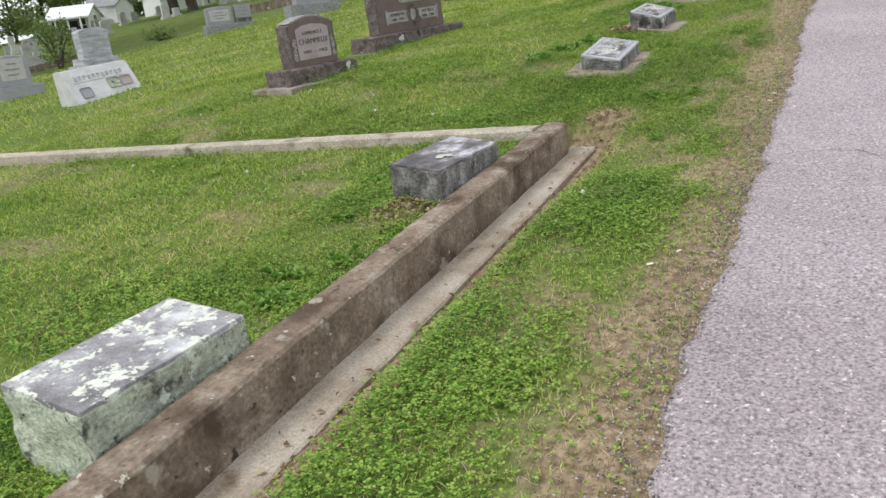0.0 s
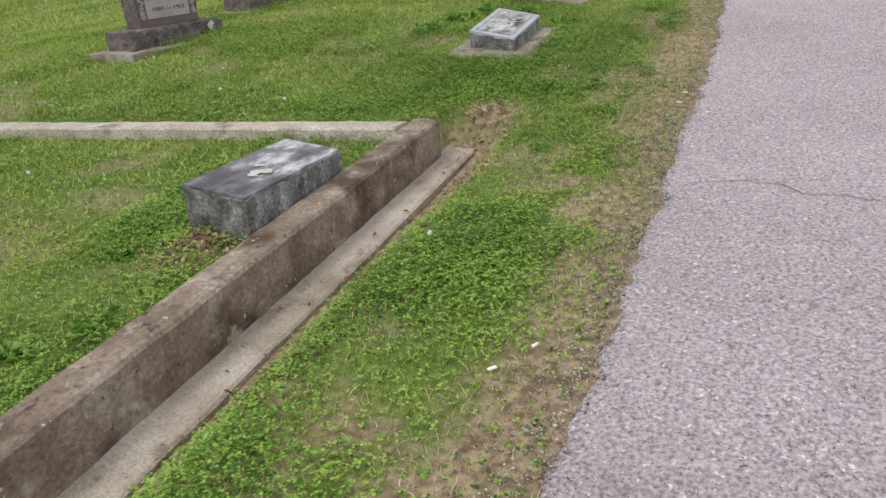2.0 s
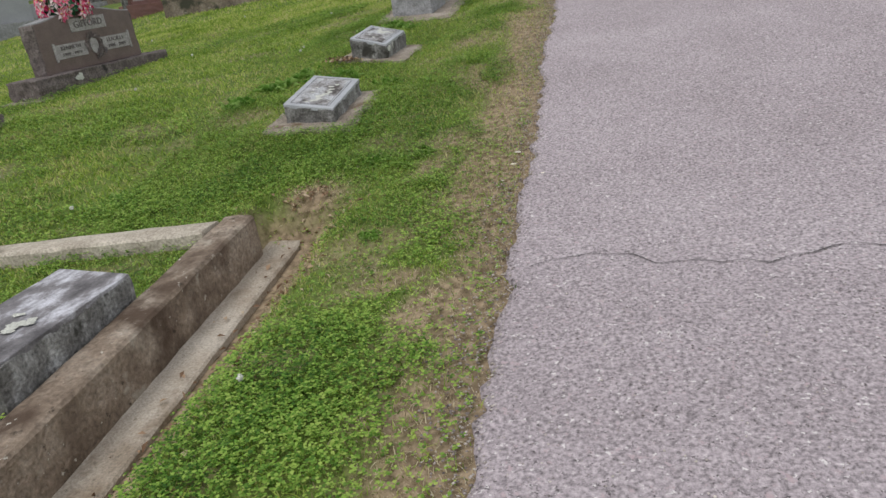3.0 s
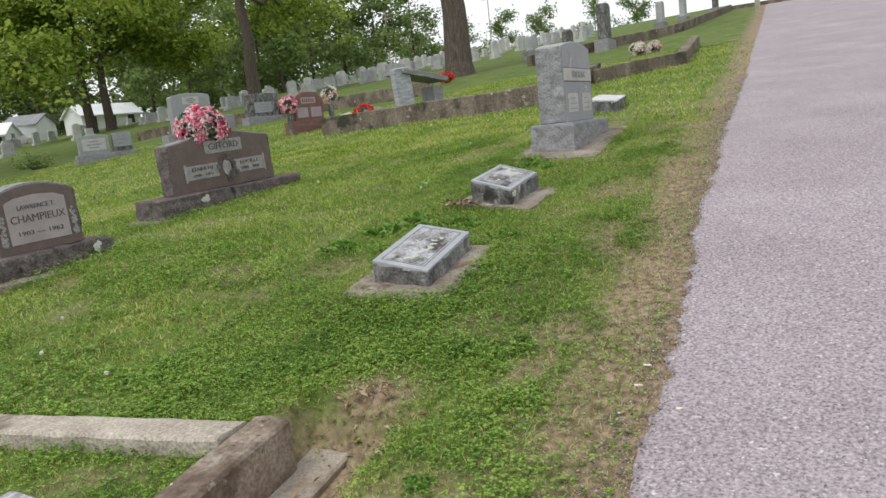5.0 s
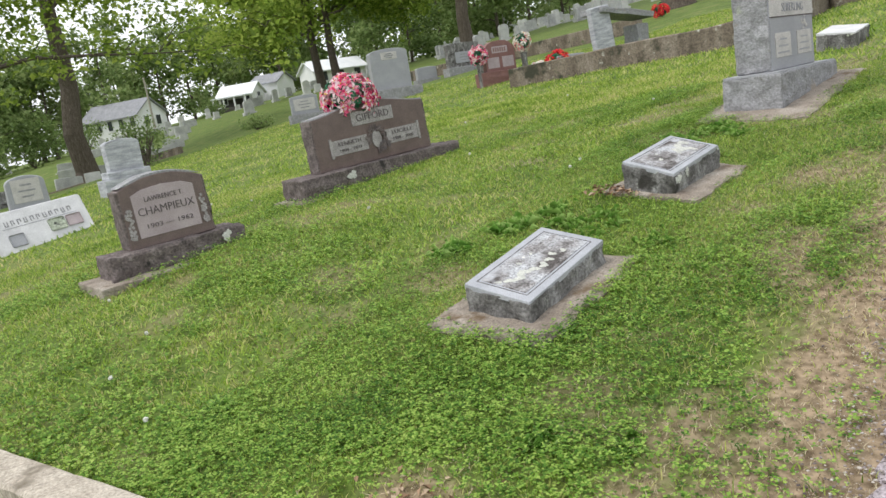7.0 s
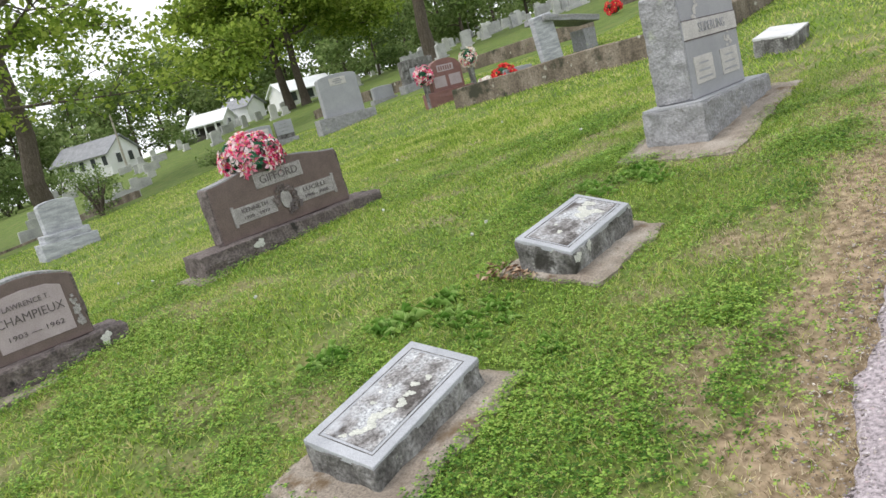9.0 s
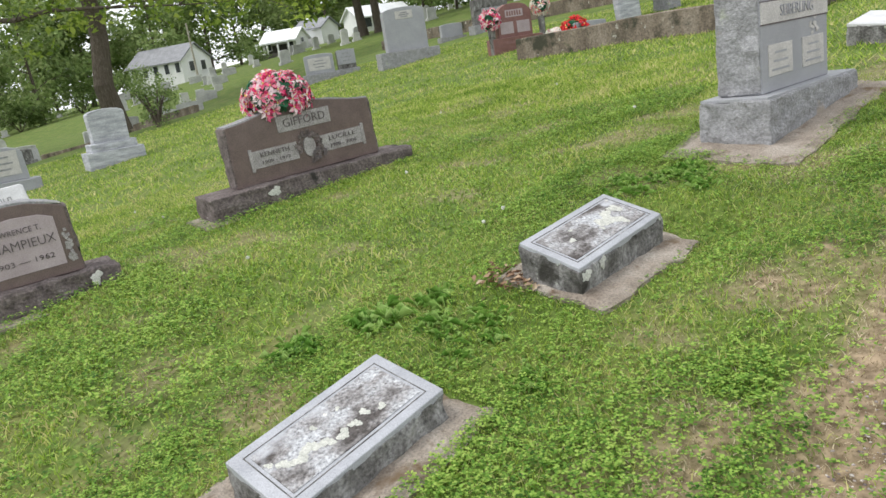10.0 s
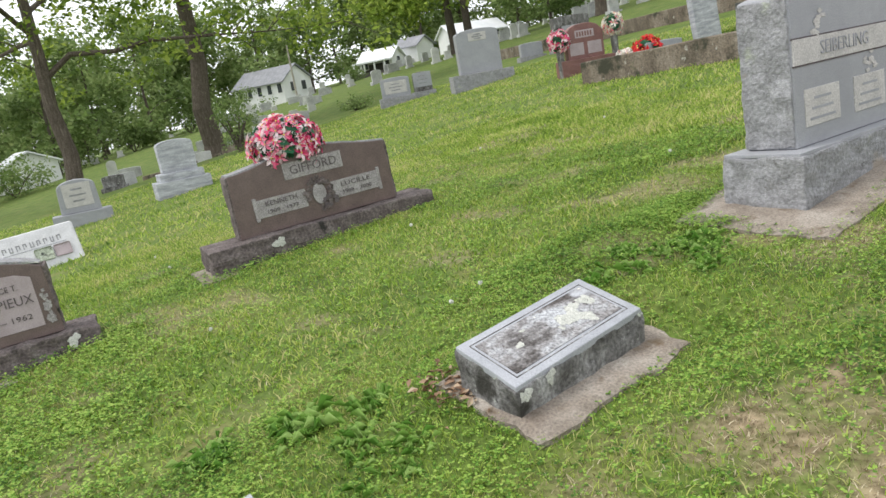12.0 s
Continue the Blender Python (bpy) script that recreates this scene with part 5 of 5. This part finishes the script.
# ---- trees ----
def tree(name, label, x, y, seed, height, radius, fork, spread, clumps, per, leaf, lean=(0, 0), low=0.35, material=None, limbs=8, sag=0.0, group="", clump_r=1.0):
    """Tapered trunk with limbs and branchlets, and a crown of leaf clumps at their ends."""
    rr = random.Random(seed)
    g = np.random.default_rng(seed)
    th = base_at(name, pose(x, y, gz(x, y), 0, 0, rr.uniform(0, 360)), label, "tree", group)
    turn = th.matrix_world.to_3x3().inverted() @ Vector((lean[0], lean[1], 0))
    top = Vector((turn.x, turn.y, 0)) * height
    path = [Vector((0, 0, -0.4)), Vector((0, 0, 0.0)), Vector((0, 0, 0.5))]
    rad = [radius * 1.5, radius * 1.25, radius * 1.05]
    for i in range(1, 9):
        t = i / 8
        path.append(top * t * t ** 0.3 + Vector((rr.uniform(-1, 1) * radius * 0.5, rr.uniform(-1, 1) * radius * 0.5, height * 0.88 * t)))
        rad.append(radius * (1 - 0.86 * t))
    bm = tube(path, rad, 12)
    ends = []

    def on_trunk(z):
        for a, b in zip(path, path[1:]):
            if a.z <= z <= b.z:
                return a.lerp(b, (z - a.z) / (b.z - a.z))
        return path[-1]
    for k in range(limbs):
        u = k / max(1, limbs - 1)
        z = fork + (height * 0.75 - fork) * u
        a = k * 2.4 + rr.uniform(-0.4, 0.4)
        reach = spread * (1 - 0.55 * u) * rr.uniform(0.75, 1.1)
        d = Vector((math.cos(a), math.sin(a), 0))
        p0 = on_trunk(z)
        rise = reach * (0.25 + 0.6 * u) * rr.uniform(0.7, 1.2)
        pts, q = [p0], 7
        for i in range(1, q + 1):
            t = i / q
            pts.append(p0 + d * reach * t + Vector((rr.uniform(-1, 1), rr.uniform(-1, 1), rr.uniform(-1, 1))) * reach * 0.045 + Vector((0, 0, rise * (1.6 * t - 0.6 * t * t) - sag * reach * t ** 3)))
        r0 = radius * (0.38 - 0.2 * u)
        tube(pts, [max(0.012, r0 * (1 - 0.9 * i / q)) for i in range(q + 1)], 7, bm)
        for i in range(2, q + 1):
            for s in range(2):
                a2 = a + (1 if s else -1) * rr.uniform(0.5, 1.4)
                L = reach * rr.uniform(0.16, 0.36)
                e = Vector((math.cos(a2), math.sin(a2), rr.uniform(-0.35, 0.7)))
                b0 = pts[i]
                b1, b2 = b0 + e * L * 0.5 + Vector((0, 0, rr.uniform(-0.1, 0.15) * L)), b0 + e * L + Vector((0, 0, -sag * L * 0.8))
                tube([b0, b1, b2], [r0 * 0.22, r0 * 0.13, 0.008], 5, bm)
                ends += [b1, b2, b0.lerp(b2, 0.75)]
        ends.append(pts[-1])
    part("trunk", bm, M_bark, th)
    ends = np.array([tuple(e) for e in ends])
    pick = ends[g.integers(0, len(ends), clumps)] + g.normal(size=(clumps, 3)) * clump_r * 0.55
    c = np.repeat(pick, per, 0) + g.normal(size=(clumps * per, 3)) * np.array([0.55, 0.55, 0.32]) * clump_r * np.repeat(g.uniform(0.5, 1.15, clumps), per)[:, None]
    c = c[c[:, 2] > fork * low]
    nrm = g.normal(size=c.shape)
    nrm[:, 2] = np.abs(nrm[:, 2]) + 0.4
    nrm /= np.linalg.norm(nrm, axis=1)[:, None]
    v, f = cards(c, nrm, g.uniform(0.6, 1.3, len(c)) * leaf, g, 0.25, 0.6)
    o = new("crown", mesh_from("crown", v, f, material or M_oak))
    o.parent = th
    return th


tree("oak_tree", "spring oak with dark trunk and spreading low limbs", -27.6, 11.0, 1, 15, 0.29, 4.2, 8.5, 430, 40, 0.12, (-0.02, 0.0), 0.5, limbs=11, sag=0.18, clump_r=0.9)
tree("oak_tree", "spring oak with straight dark trunk and open crown", -36.0, 19.2, 2, 20, 0.50, 7.0, 10.0, 400, 38, 0.16, (0.0, 0.0), 0.6, limbs=10, sag=0.15, clump_r=1.05)
tree("oak_tree", "large oak with thick ridged trunk on the hillside", -11.1, 30.0, 3, 22, 0.52, 9.5, 8.0, 300, 40, 0.13, (-0.03, 0.0), 0.85, limbs=8, sag=0.35)
tree("oak_tree", "tall oak with curving limbs behind the stones", -30.9, 43.1, 4, 19, 0.45, 6.5, 10.5, 560, 42, 0.19, (0, 0), 0.6, limbs=11, sag=0.25, clump_r=1.2)
x_, y_ = far_point(50.7, 68)
tree("oak_tree", "dense oak shading the white house", x_, y_, 5, 18, 0.42, 4.5, 9.5, 520, 42, 0.22, (0, 0), 0.6, limbs=11, sag=0.3, clump_r=1.35)
x_, y_ = far_point(49.5, 66)
tree("oak_tree", "dense oak shading the white house", x_, y_, 6, 17, 0.40, 5.0, 8.5, 470, 42, 0.22, (0, 0), 0.6, limbs=10, sag=0.25, clump_r=1.35)
x_, y_ = far_point(97, 46)
tree("oak_tree", "leafy oak low on the slope", x_, y_, 8, 13, 0.30, 3.0, 7.5, 420, 42, 0.17, (0, 0), 0.5, limbs=10, sag=0.3, clump_r=1.2)

# woodland: a few built trees, copied
woods = []
for k in range(4):
    woods.append(tree("woodland_tree", ("leafy green woodland tree", "dark leafy woodland tree", "light green woodland tree", "broad leafy woodland tree")[k], *far_point(70 + 9 * k, 112 + 5 * k), 20 + k, 17 + k * 1.5, 0.3, 2.5, 6.5 + 0.5 * k, 230, 12, 0.42, (0, 0), 0.3, M_wood_far, 6, 0.2, "woodland edge", 1.9))
rr = random.Random(3)
for k in range(54):
    az = 25 + 80 * (k + rr.random()) / 54
    d = rr.uniform(104, 150) if az > 50 else rr.uniform(112, 160)
    s = rr.uniform(0.8, 1.15) * (0.68 if az < 34 else 0.88 if az < 45 else 0.82)
    x_, y_ = far_point(az, d)
    o = copy_thing(rr.choice(woods), pose(x_, y_, gz(x_, y_) - 0.3, 0, 0, rr.uniform(0, 360)))
    o.scale = (s, s, s * rr.uniform(0.9, 1.1))
for az, d, s in ((36.5, 84, 0.75), (34, 92, 0.75), (31.5, 98, 0.7), (29, 100, 0.68), (38, 88, 0.75), (26, 104, 0.62), (43.5, 74, 0.5), (41, 80, 0.55), (39.5, 92, 0.6), (45.8, 96, 0.7), (53, 112, 0.8), (73.5, 84, 0.66), (77, 88, 0.72), (80, 78, 0.68), (84, 82, 0.72), (88, 72, 0.68), (-4, 92, 0.55), (-7, 88, 0.5), (-10, 84, 0.6), (-14, 80, 0.62), (-19, 75, 0.6), (9, 135, 0.5), (12, 140, 0.45), (16, 140, 0.55), (19, 135, 0.5), (22, 140, 0.5)):
    x_, y_ = far_point(az, d)
    o = copy_thing(rr.choice(woods), pose(x_, y_, gz(x_, y_) - 0.3, 0, 0, rr.uniform(0, 360)))
    o.scale = (s, s, s)
tree("oak_tree", "dark-trunked oak at the top of the lane", 11.5, 55.5, 9, 15, 0.5, 7, 7, 220, 40, 0.2, (0, 0), 0.8, limbs=8, sag=0.1, clump_r=1.2)

# hedge-like scrub at the woodland foot
def shrub(label, x, y, r, h, seed):
    g = np.random.default_rng(seed)
    th = base_at("shrub", pose(x, y, gz(x, y)), label, "shrub", "scrub")
    bm = bmesh.new()
    for k in range(7):
        a = k * 0.9
        tube([(0, 0, -0.1), (0.3 * r * math.cos(a), 0.3 * r * math.sin(a), h * 0.4), (0.7 * r * math.cos(a), 0.7 * r * math.sin(a), h * 0.75)], [0.04, 0.03, 0.01], 5, bm)
    part("branching_stem", bm, M_bark, th)
    c = g.normal(size=(60, 3)) * np.array([r * 0.5, r * 0.5, h * 0.25]) + np.array([0, 0, h * 0.5])
    c = np.repeat(c, 22, 0) + g.normal(size=(1320, 3)) * min(0.3, 0.15 * r)
    c = c[c[:, 2] > 0.03]
    n_ = g.normal(size=c.shape)
    n_[:, 2] = np.abs(n_[:, 2]) + 0.3
    n_ /= np.linalg.norm(n_, axis=1)[:, None]
    v, f = cards(c, n_, g.uniform(0.4, 1.0, len(c)) * min(0.2, 0.1 * r), g, 0.25, 0.6)
    o = new("foliage", mesh_from("foliage", v, f, M_wood_far))
    o.parent = th
    return th


for k, (az, d, r, h) in enumerate(((67.5, 90, 3, 3), (71, 85, 3.2, 3.2), (75, 80, 3, 2.8), (79, 76, 3, 3), (83, 62, 3, 2.6), (87, 60, 3, 3), (58.6, 90, 1.4, 1.6), (41, 100, 3, 3), (37, 104, 3, 3), (33, 106, 3, 3), (29, 108, 3, 2.6), (44, 95, 3, 3), (91, 55, 3, 3))):
    shrub("green scrub at the edge of the woodland", *far_point(az, d), r, h, 60 + k)
shrub("low green bush behind a flat stone", -20.6, 18.3, 0.5, 0.35, 90)
shrub("dark green shrub at the oak's foot", -19.9, 13.9, 0.6, 1.3, 91)

# ---- grass ----
EXCLUDE = [(-2.105, -1.755, 1.045, 1.685), (-2.065, -1.79, 3.145, 3.84), (-1.97, -1.50, 5.70, 6.48), (-1.95, -1.47, 7.10, 7.86), (-2.02, -1.68, 11.55, 12.15), (-2.02, -1.42, 8.72, 10.15)]


def allowed(x, y, verge=0.0):
    ok = (x < road_left(y) - verge) | (x > road_right(y) + 0.1)
    for a, b, c, d in EXCLUDE:
        ok &= ~((x > a) & (x < b) & (y > c) & (y < d))
    ok &= ~((x > kerb_face(y) - 0.165) & (x < -1.40) & (y < 4.66))
    yb = KERB_END - 0.015 + 0.085 * (x + 1.62)
    ok &= ~((x < -1.6) & (x > -9) & (y > yb - 0.175) & (y < yb + 0.005))
    for cx, cy, lx, ly in ((-4.83, 6.14, 0.2, 0.5), (-4.93, 8.295, 0.22, 0.88)):
        ca, sa = math.cos(radians(10)), math.sin(radians(10))
        u, v = (x - cx) * ca - (y - cy) * sa, (x - cx) * sa + (y - cy) * ca
        ok &= ~((np.abs(u) < lx) & (np.abs(v) < ly))
    return ok


def bare(x, y):
    """0..1: how bare the earth is, by the road, along the footing and in worn patches."""
    b = 0.94 * smooth(-0.88, -0.50, x + 0.62 * (fractal(x * 3.2, y * 3.2, 21) - 0.5))
    b = np.maximum(b, smooth(-1.20, -1.32, x + 0.10 * (fractal(x * 5, y * 5, 23) - 0.5)) * smooth(-1.64, -1.60, x) * smooth(4.80, 4.70, y))
    b = np.maximum(b, 0.62 * smooth(0.56, 0.72, fractal(x * 1.9, y * 2.6, 25)))
    b = np.maximum(b, 0.85 * smooth(0.52, 0.66, fractal(x * 3.4, y * 3.0, 29)) * smooth(-1.4, -0.75, x))
    b = np.maximum(b, 0.9 * np.exp(-(((x + 1.94) / 0.17) ** 2 + ((y - 3.06) / 0.12) ** 2)))
    b = np.maximum(b, 0.9 * np.exp(-(((x + 1.02) / 0.16) ** 2 + ((y - 7.42) / 0.20) ** 2)))
    end = np.exp(-(((x + 1.42) / 0.22) ** 2 + ((y - 4.86) / 0.16) ** 2))
    return np.maximum(b, end)


# the bare earth of the ground sheet follows the same worn shapes as the grass
co = np.empty(len(lawn.data.vertices) * 3, np.float32)
lawn.data.vertices.foreach_get("co", co)
co = co.reshape(-1, 3)
worn_here = smooth(0.25, 1.0, bare(co[:, 0], co[:, 1])) * smooth(0.6, 0.0, co[:, 0]) * smooth(-7.5, -6.0, co[:, 0]) * smooth(13, 11, co[:, 1])
lawn.data.attributes.new("bare_earth", "FLOAT", "POINT").data.foreach_set("value", worn_here.astype(np.float32))
n, l = M_ground.node_tree.nodes, M_ground.node_tree.links
attr = n.new("ShaderNodeAttribute")
attr.attribute_name = "bare_earth"
l.new(times(earth, attr.outputs["Fac"], "MAXIMUM"), blend.inputs[0])


def blades(name, label, x0, x1, y0, y1, count, height, width, seed, material, keep_bare=False, flop=0.85, clump=2.2, simple=False):
    g = np.random.default_rng(seed)
    x, y = g.uniform(x0, x1, count), g.uniform(y0, y1, count)
    b = bare(x, y)
    dense = 0.45 + 0.75 * fractal(x * clump, y * clump, 33)
    keep = allowed(x, y, -0.06 if keep_bare else 0.0) & (g.random(count) < (np.minimum(1, b * 1.25) * 0.9 + 0.07 if keep_bare else (1 - 0.82 * b) ** 1.3 * dense))
    x, y = x[keep], y[keep]
    k = len(x)
    h = height * g.uniform(0.45, 1.25, k) * (0.65 + 0.7 * fractal(x * 1.9, y * 1.9, 35))
    w = width * g.uniform(0.6, 1.3, k)
    a, t = g.uniform(0, 6.283, k), g.uniform(0, 6.283, k)
    lean = h * g.uniform(0.1, 1.0, k) * flop * 2
    z = ground_height(x, y) - 0.004
    p = np.stack([x, y, z], 1)
    side = np.stack([np.cos(a), np.sin(a), np.zeros(k)], 1) * w[:, None] / 2
    d = np.stack([np.cos(t), np.sin(t), np.zeros(k)], 1)
    mid = p + d * lean[:, None] * 0.35 + np.array([0, 0, 1]) * (h * 0.6)[:, None]
    tip = p + d * lean[:, None] + np.array([0, 0, 1]) * h[:, None]
    v = np.stack([p - side, p + side, mid + side * 0.8, mid - side * 0.8, tip], 1).reshape(-1, 3)
    i = np.arange(k)[:, None] * 5
    f = np.concatenate([i + np.array([0, 1, 2]), i + np.array([0, 2, 3]), i + np.array([3, 2, 4])], 1).reshape(-1, 3)
    if simple:
        v = np.stack([p - side, p + side, tip], 1).reshape(-1, 3)
        f = np.arange(k * 3).reshape(-1, 3)
    return tagged(new(name, mesh_from(name, v, f, material)), label, "grass", kind="stuff")


blades("grass", "short green lawn grass by the road", -2.6, -0.3, 0.6, 10.5, 185000, 0.026, 0.0036, 41, M_grass)
blades("grass", "short green lawn grass between the stones", -7.6, -2.6, 0.8, 12.5, 200000, 0.030, 0.0068, 42, M_grass)
blades("grass", "short green lawn grass on the far slope", -19, -7.6, 2.5, 20, 75000, 0.048, 0.020, 43, M_grass, simple=True)
blades("grass", "short green lawn grass up the hill", -7.6, -0.3, 10.5, 22, 60000, 0.045, 0.018, 44, M_grass, simple=True)
blades("grass", "short green lawn grass beyond the lane", 3.6, 12, 8, 34, 30000, 0.06, 0.03, 45, M_grass, simple=True)
blades("dry_grass", "dry straw-coloured grass along the road verge", -1.5, -0.26, 0.6, 11, 100000, 0.016, 0.0030, 46, M_straw, True, 1.1)
blades("dry_grass", "dry thatch in worn patches of the lawn", -6.5, -1.5, 1.0, 11, 70000, 0.019, 0.0042, 47, M_straw, True, 1.1)


def clover(name, x0, x1, y0, y1, count, size, seed, threshold):
    g = np.random.default_rng(seed)
    x, y = g.uniform(x0, x1, count), g.uniform(y0, y1, count)
    m_ = fractal(x * 1.5, y * 1.5, 51)
    keep = allowed(x, y) & (g.random(count) < (0.15 + 0.85 * smooth(threshold, threshold + 0.42, m_)) * (1 - 0.93 * bare(x, y)))
    x, y = x[keep], y[keep]
    k = len(x)
    z = ground_height(x, y) + g.uniform(0.004, 0.055, k) * (0.3 + m_[keep])
    a = g.uniform(0, 6.283, k)
    s = size * g.uniform(0.6, 1.3, k)
    vs, fs = [], []
    for j in range(3):
        b = a + j * 2.0944
        d = np.stack([np.cos(b), np.sin(b), g.uniform(-0.45, 0.6, k)], 1) * s[:, None]
        e = np.stack([-np.sin(b), np.cos(b), np.zeros(k)], 1) * s[:, None] * 0.5
        p = np.stack([x, y, z], 1)
        vs.append(np.stack([p, p + d * 0.65 + e, p + d, p + d * 0.65 - e], 1).reshape(-1, 3))
        i = np.arange(k)[:, None] * 4 + j * 4 * k
        fs.append(np.concatenate([i + np.array([0, 1, 2]), i + np.array([0, 2, 3])], 1).reshape(-1, 3))
    return tagged(new(name, mesh_from(name, np.concatenate(vs), np.concatenate(fs), M_clover)), "patches of low green clover in the lawn", "clover", kind="stuff")


clover("clover", -2.6, -0.40, 0.8, 9.6, 215000, 0.0098, 61, 0.22)
clover("clover", -6.0, -2.6, 1.5, 10.5, 105000, 0.0135, 62, 0.42)

# broad-leaved weed tufts
def tuft(x, y, r, count, seed, label):
    g = np.random.default_rng(seed)
    a = g.uniform(0, 6.283, count)
    q = r * g.uniform(0.4, 1.0, count)
    d = np.stack([np.cos(a), np.sin(a), np.zeros(count)], 1)
    e = np.stack([-np.sin(a), np.cos(a), np.zeros(count)], 1)
    root = g.normal(0, 0.45 * r, (count, 2))
    p0 = np.column_stack([x + root[:, 0], y + root[:, 1], ground(x + root[:, 0], y + root[:, 1])])
    h = g.uniform(0.15, 0.75, count)[:, None] * q[:, None]
    p1 = p0 + d * q[:, None] * 0.5 + np.array([0, 0, 1]) * h
    p2 = p0 + d * q[:, None] + np.array([0, 0, 1]) * h * 0.6
    w = q[:, None] * 0.075
    v = np.stack([p0, p1 + e * w, p2, p1 - e * w], 1).reshape(-1, 3)
    i = np.arange(count)[:, None] * 4
    f = np.concatenate([i + np.array([0, 1, 2]), i + np.array([0, 2, 3])], 1).reshape(-1, 3)
    return tagged(new("weed_tuft", mesh_from("weed_tuft", v, f, M_weed)), label, "weed", kind="stuff")


for k, (x, y, r, c) in enumerate(((-2.35, 6.75, 0.17, 34), (-2.2, 6.95, 0.13, 26), (-2.05, 2.15, 0.13, 30), (-2.0, 2.55, 0.10, 24), (-2.15, 2.35, 0.12, 26), (-2.5, 3.6, 0.10, 22), (-2.6, 5.0, 0.10, 18), (-1.85, 8.5, 0.12, 26), (-2.1, 8.3, 0.11, 26), (-1.0, 4.35, 0.07, 16), (-1.2, 5.2, 0.09, 20), (-2.55, 6.45, 0.14, 28), (-1.95, 0.85, 0.12, 26), (-2.3, 3.0, 0.09, 20), (-0.95, 5.25, 0.08, 14))):
    tuft(x, y, r * 0.62, int(c * 4), 200 + k, "broad-leaved green weed growing in the lawn")


rr = random.Random(88)
for k in range(16):
    cx_, cy_ = ((-1.98, 6.78), (-1.75, 8.25))[k % 2]
    tuft(cx_ + rr.gauss(0, 0.20), cy_ + rr.gauss(0, 0.10), rr.uniform(0.05, 0.085), 34, 500 + k, "lush green weeds sprouting between the grave markers")
for k in range(9):
    tuft(-1.765 + 0.008 * (k % 3), 3.18 + 0.078 * k, 0.038, 26, 400 + k, "dark leafy weed squeezed between marker and kerb")


# dandelion clocks
def dandelion(x, y, h, seed):
    rr = random.Random(seed)
    th = base_at("dandelion", pose(x, y, gz(x, y)), "white dandelion seed head on a thin stem", "dandelion", "dandelions")
    part("stem", tube([(0, 0, -0.01), (0.004, 0, h * 0.5), (0, 0.003, h)], [0.0016, 0.0015, 0.0013], 5), M_clover, th)
    bm = bmesh.new()
    bmesh.ops.create_icosphere(bm, subdivisions=2, radius=0.010, matrix=Matrix.Translation((0, 0.003, h + 0.008)))
    for v in bm.verts:
        v.co += Vector((rr.uniform(-1, 1), rr.uniform(-1, 1), rr.uniform(-1, 1))) * 0.003
    part("seed_head", bm, M_seed, th)


for k, (x, y) in enumerate(((-2.49, 7.77), (-2.44, 7.56), (-5.5, 7.3), (-6.4, 7.45), (-3.5, 5.2), (-3.3, 4.9), (-4.3, 5.4), (-3.6, 6.9), (-2.9, 9.8), (-4.6, 11.2), (-5.6, 10.5), (-3.4, 3.5), (-4.6, 3.6), (-5.2, 4.9), (-2.7, 4.75), (-1.1, 3.3), (-3.9, 8.4))):
    dandelion(x, y, 0.05 + 0.04 * ((k * 7) % 5) / 5, k)

# litter and dead leaves
for k, (x, y, a) in enumerate(((-0.45, 4.98, 20), (-0.555, 2.79, 70), (-0.636, 2.66, 55), (-0.44, 5.12, 10), (-0.3, 4.85, 40))):
    ob = part("paper_scrap", box(-0.014, 0.014, -0.005, 0.005, -0.001, 0.003, 0.001, 2, 0.002, k), M_paper)
    ob.matrix_world = pose(x, y, gz(x, y) + 0.012, 4, 3, a)
    tagged(ob, "small pale paper scrap lying on the dirt verge", "litter", "paper scraps")
g = np.random.default_rng(9)
lx = np.concatenate([g.normal(-1.30, 0.11, 420), g.normal(-1.95, 0.12, 260), g.normal(-1.45, 0.13, 70), g.normal(-1.9, 0.1, 120)])
ly = np.concatenate([g.uniform(0.5, 4.75, 420), g.normal(3.05, 0.08, 260), g.normal(4.83, 0.09, 70), g.normal(7.12, 0.06, 120)])
lz = np.maximum(ground_height(lx, ly), np.where((lx < -1.42) & (ly < 4.7) & (lx > -1.62), foot_top(ly), -9)) + g.uniform(0.006, 0.016, len(lx))
lz = np.where((ly > 7.0) & (ly < 7.3), np.maximum(lz, ground(lx, ly) + 0.022), lz)
nn = g.normal(size=(len(lx), 3)) * 0.4 + np.array([0, 0, 1])
nn /= np.linalg.norm(nn, axis=1)[:, None]
v, f = cards(np.stack([lx, ly, lz], 1), nn, g.uniform(0.008, 0.022, len(lx)), g, 0.4, 0.5)
tagged(new("dead_leaves", mesh_from("dead_leaves", v, f, M_dry_leaf)), "dry brown leaves drifted along the kerb footing", "leaves", kind="stuff")
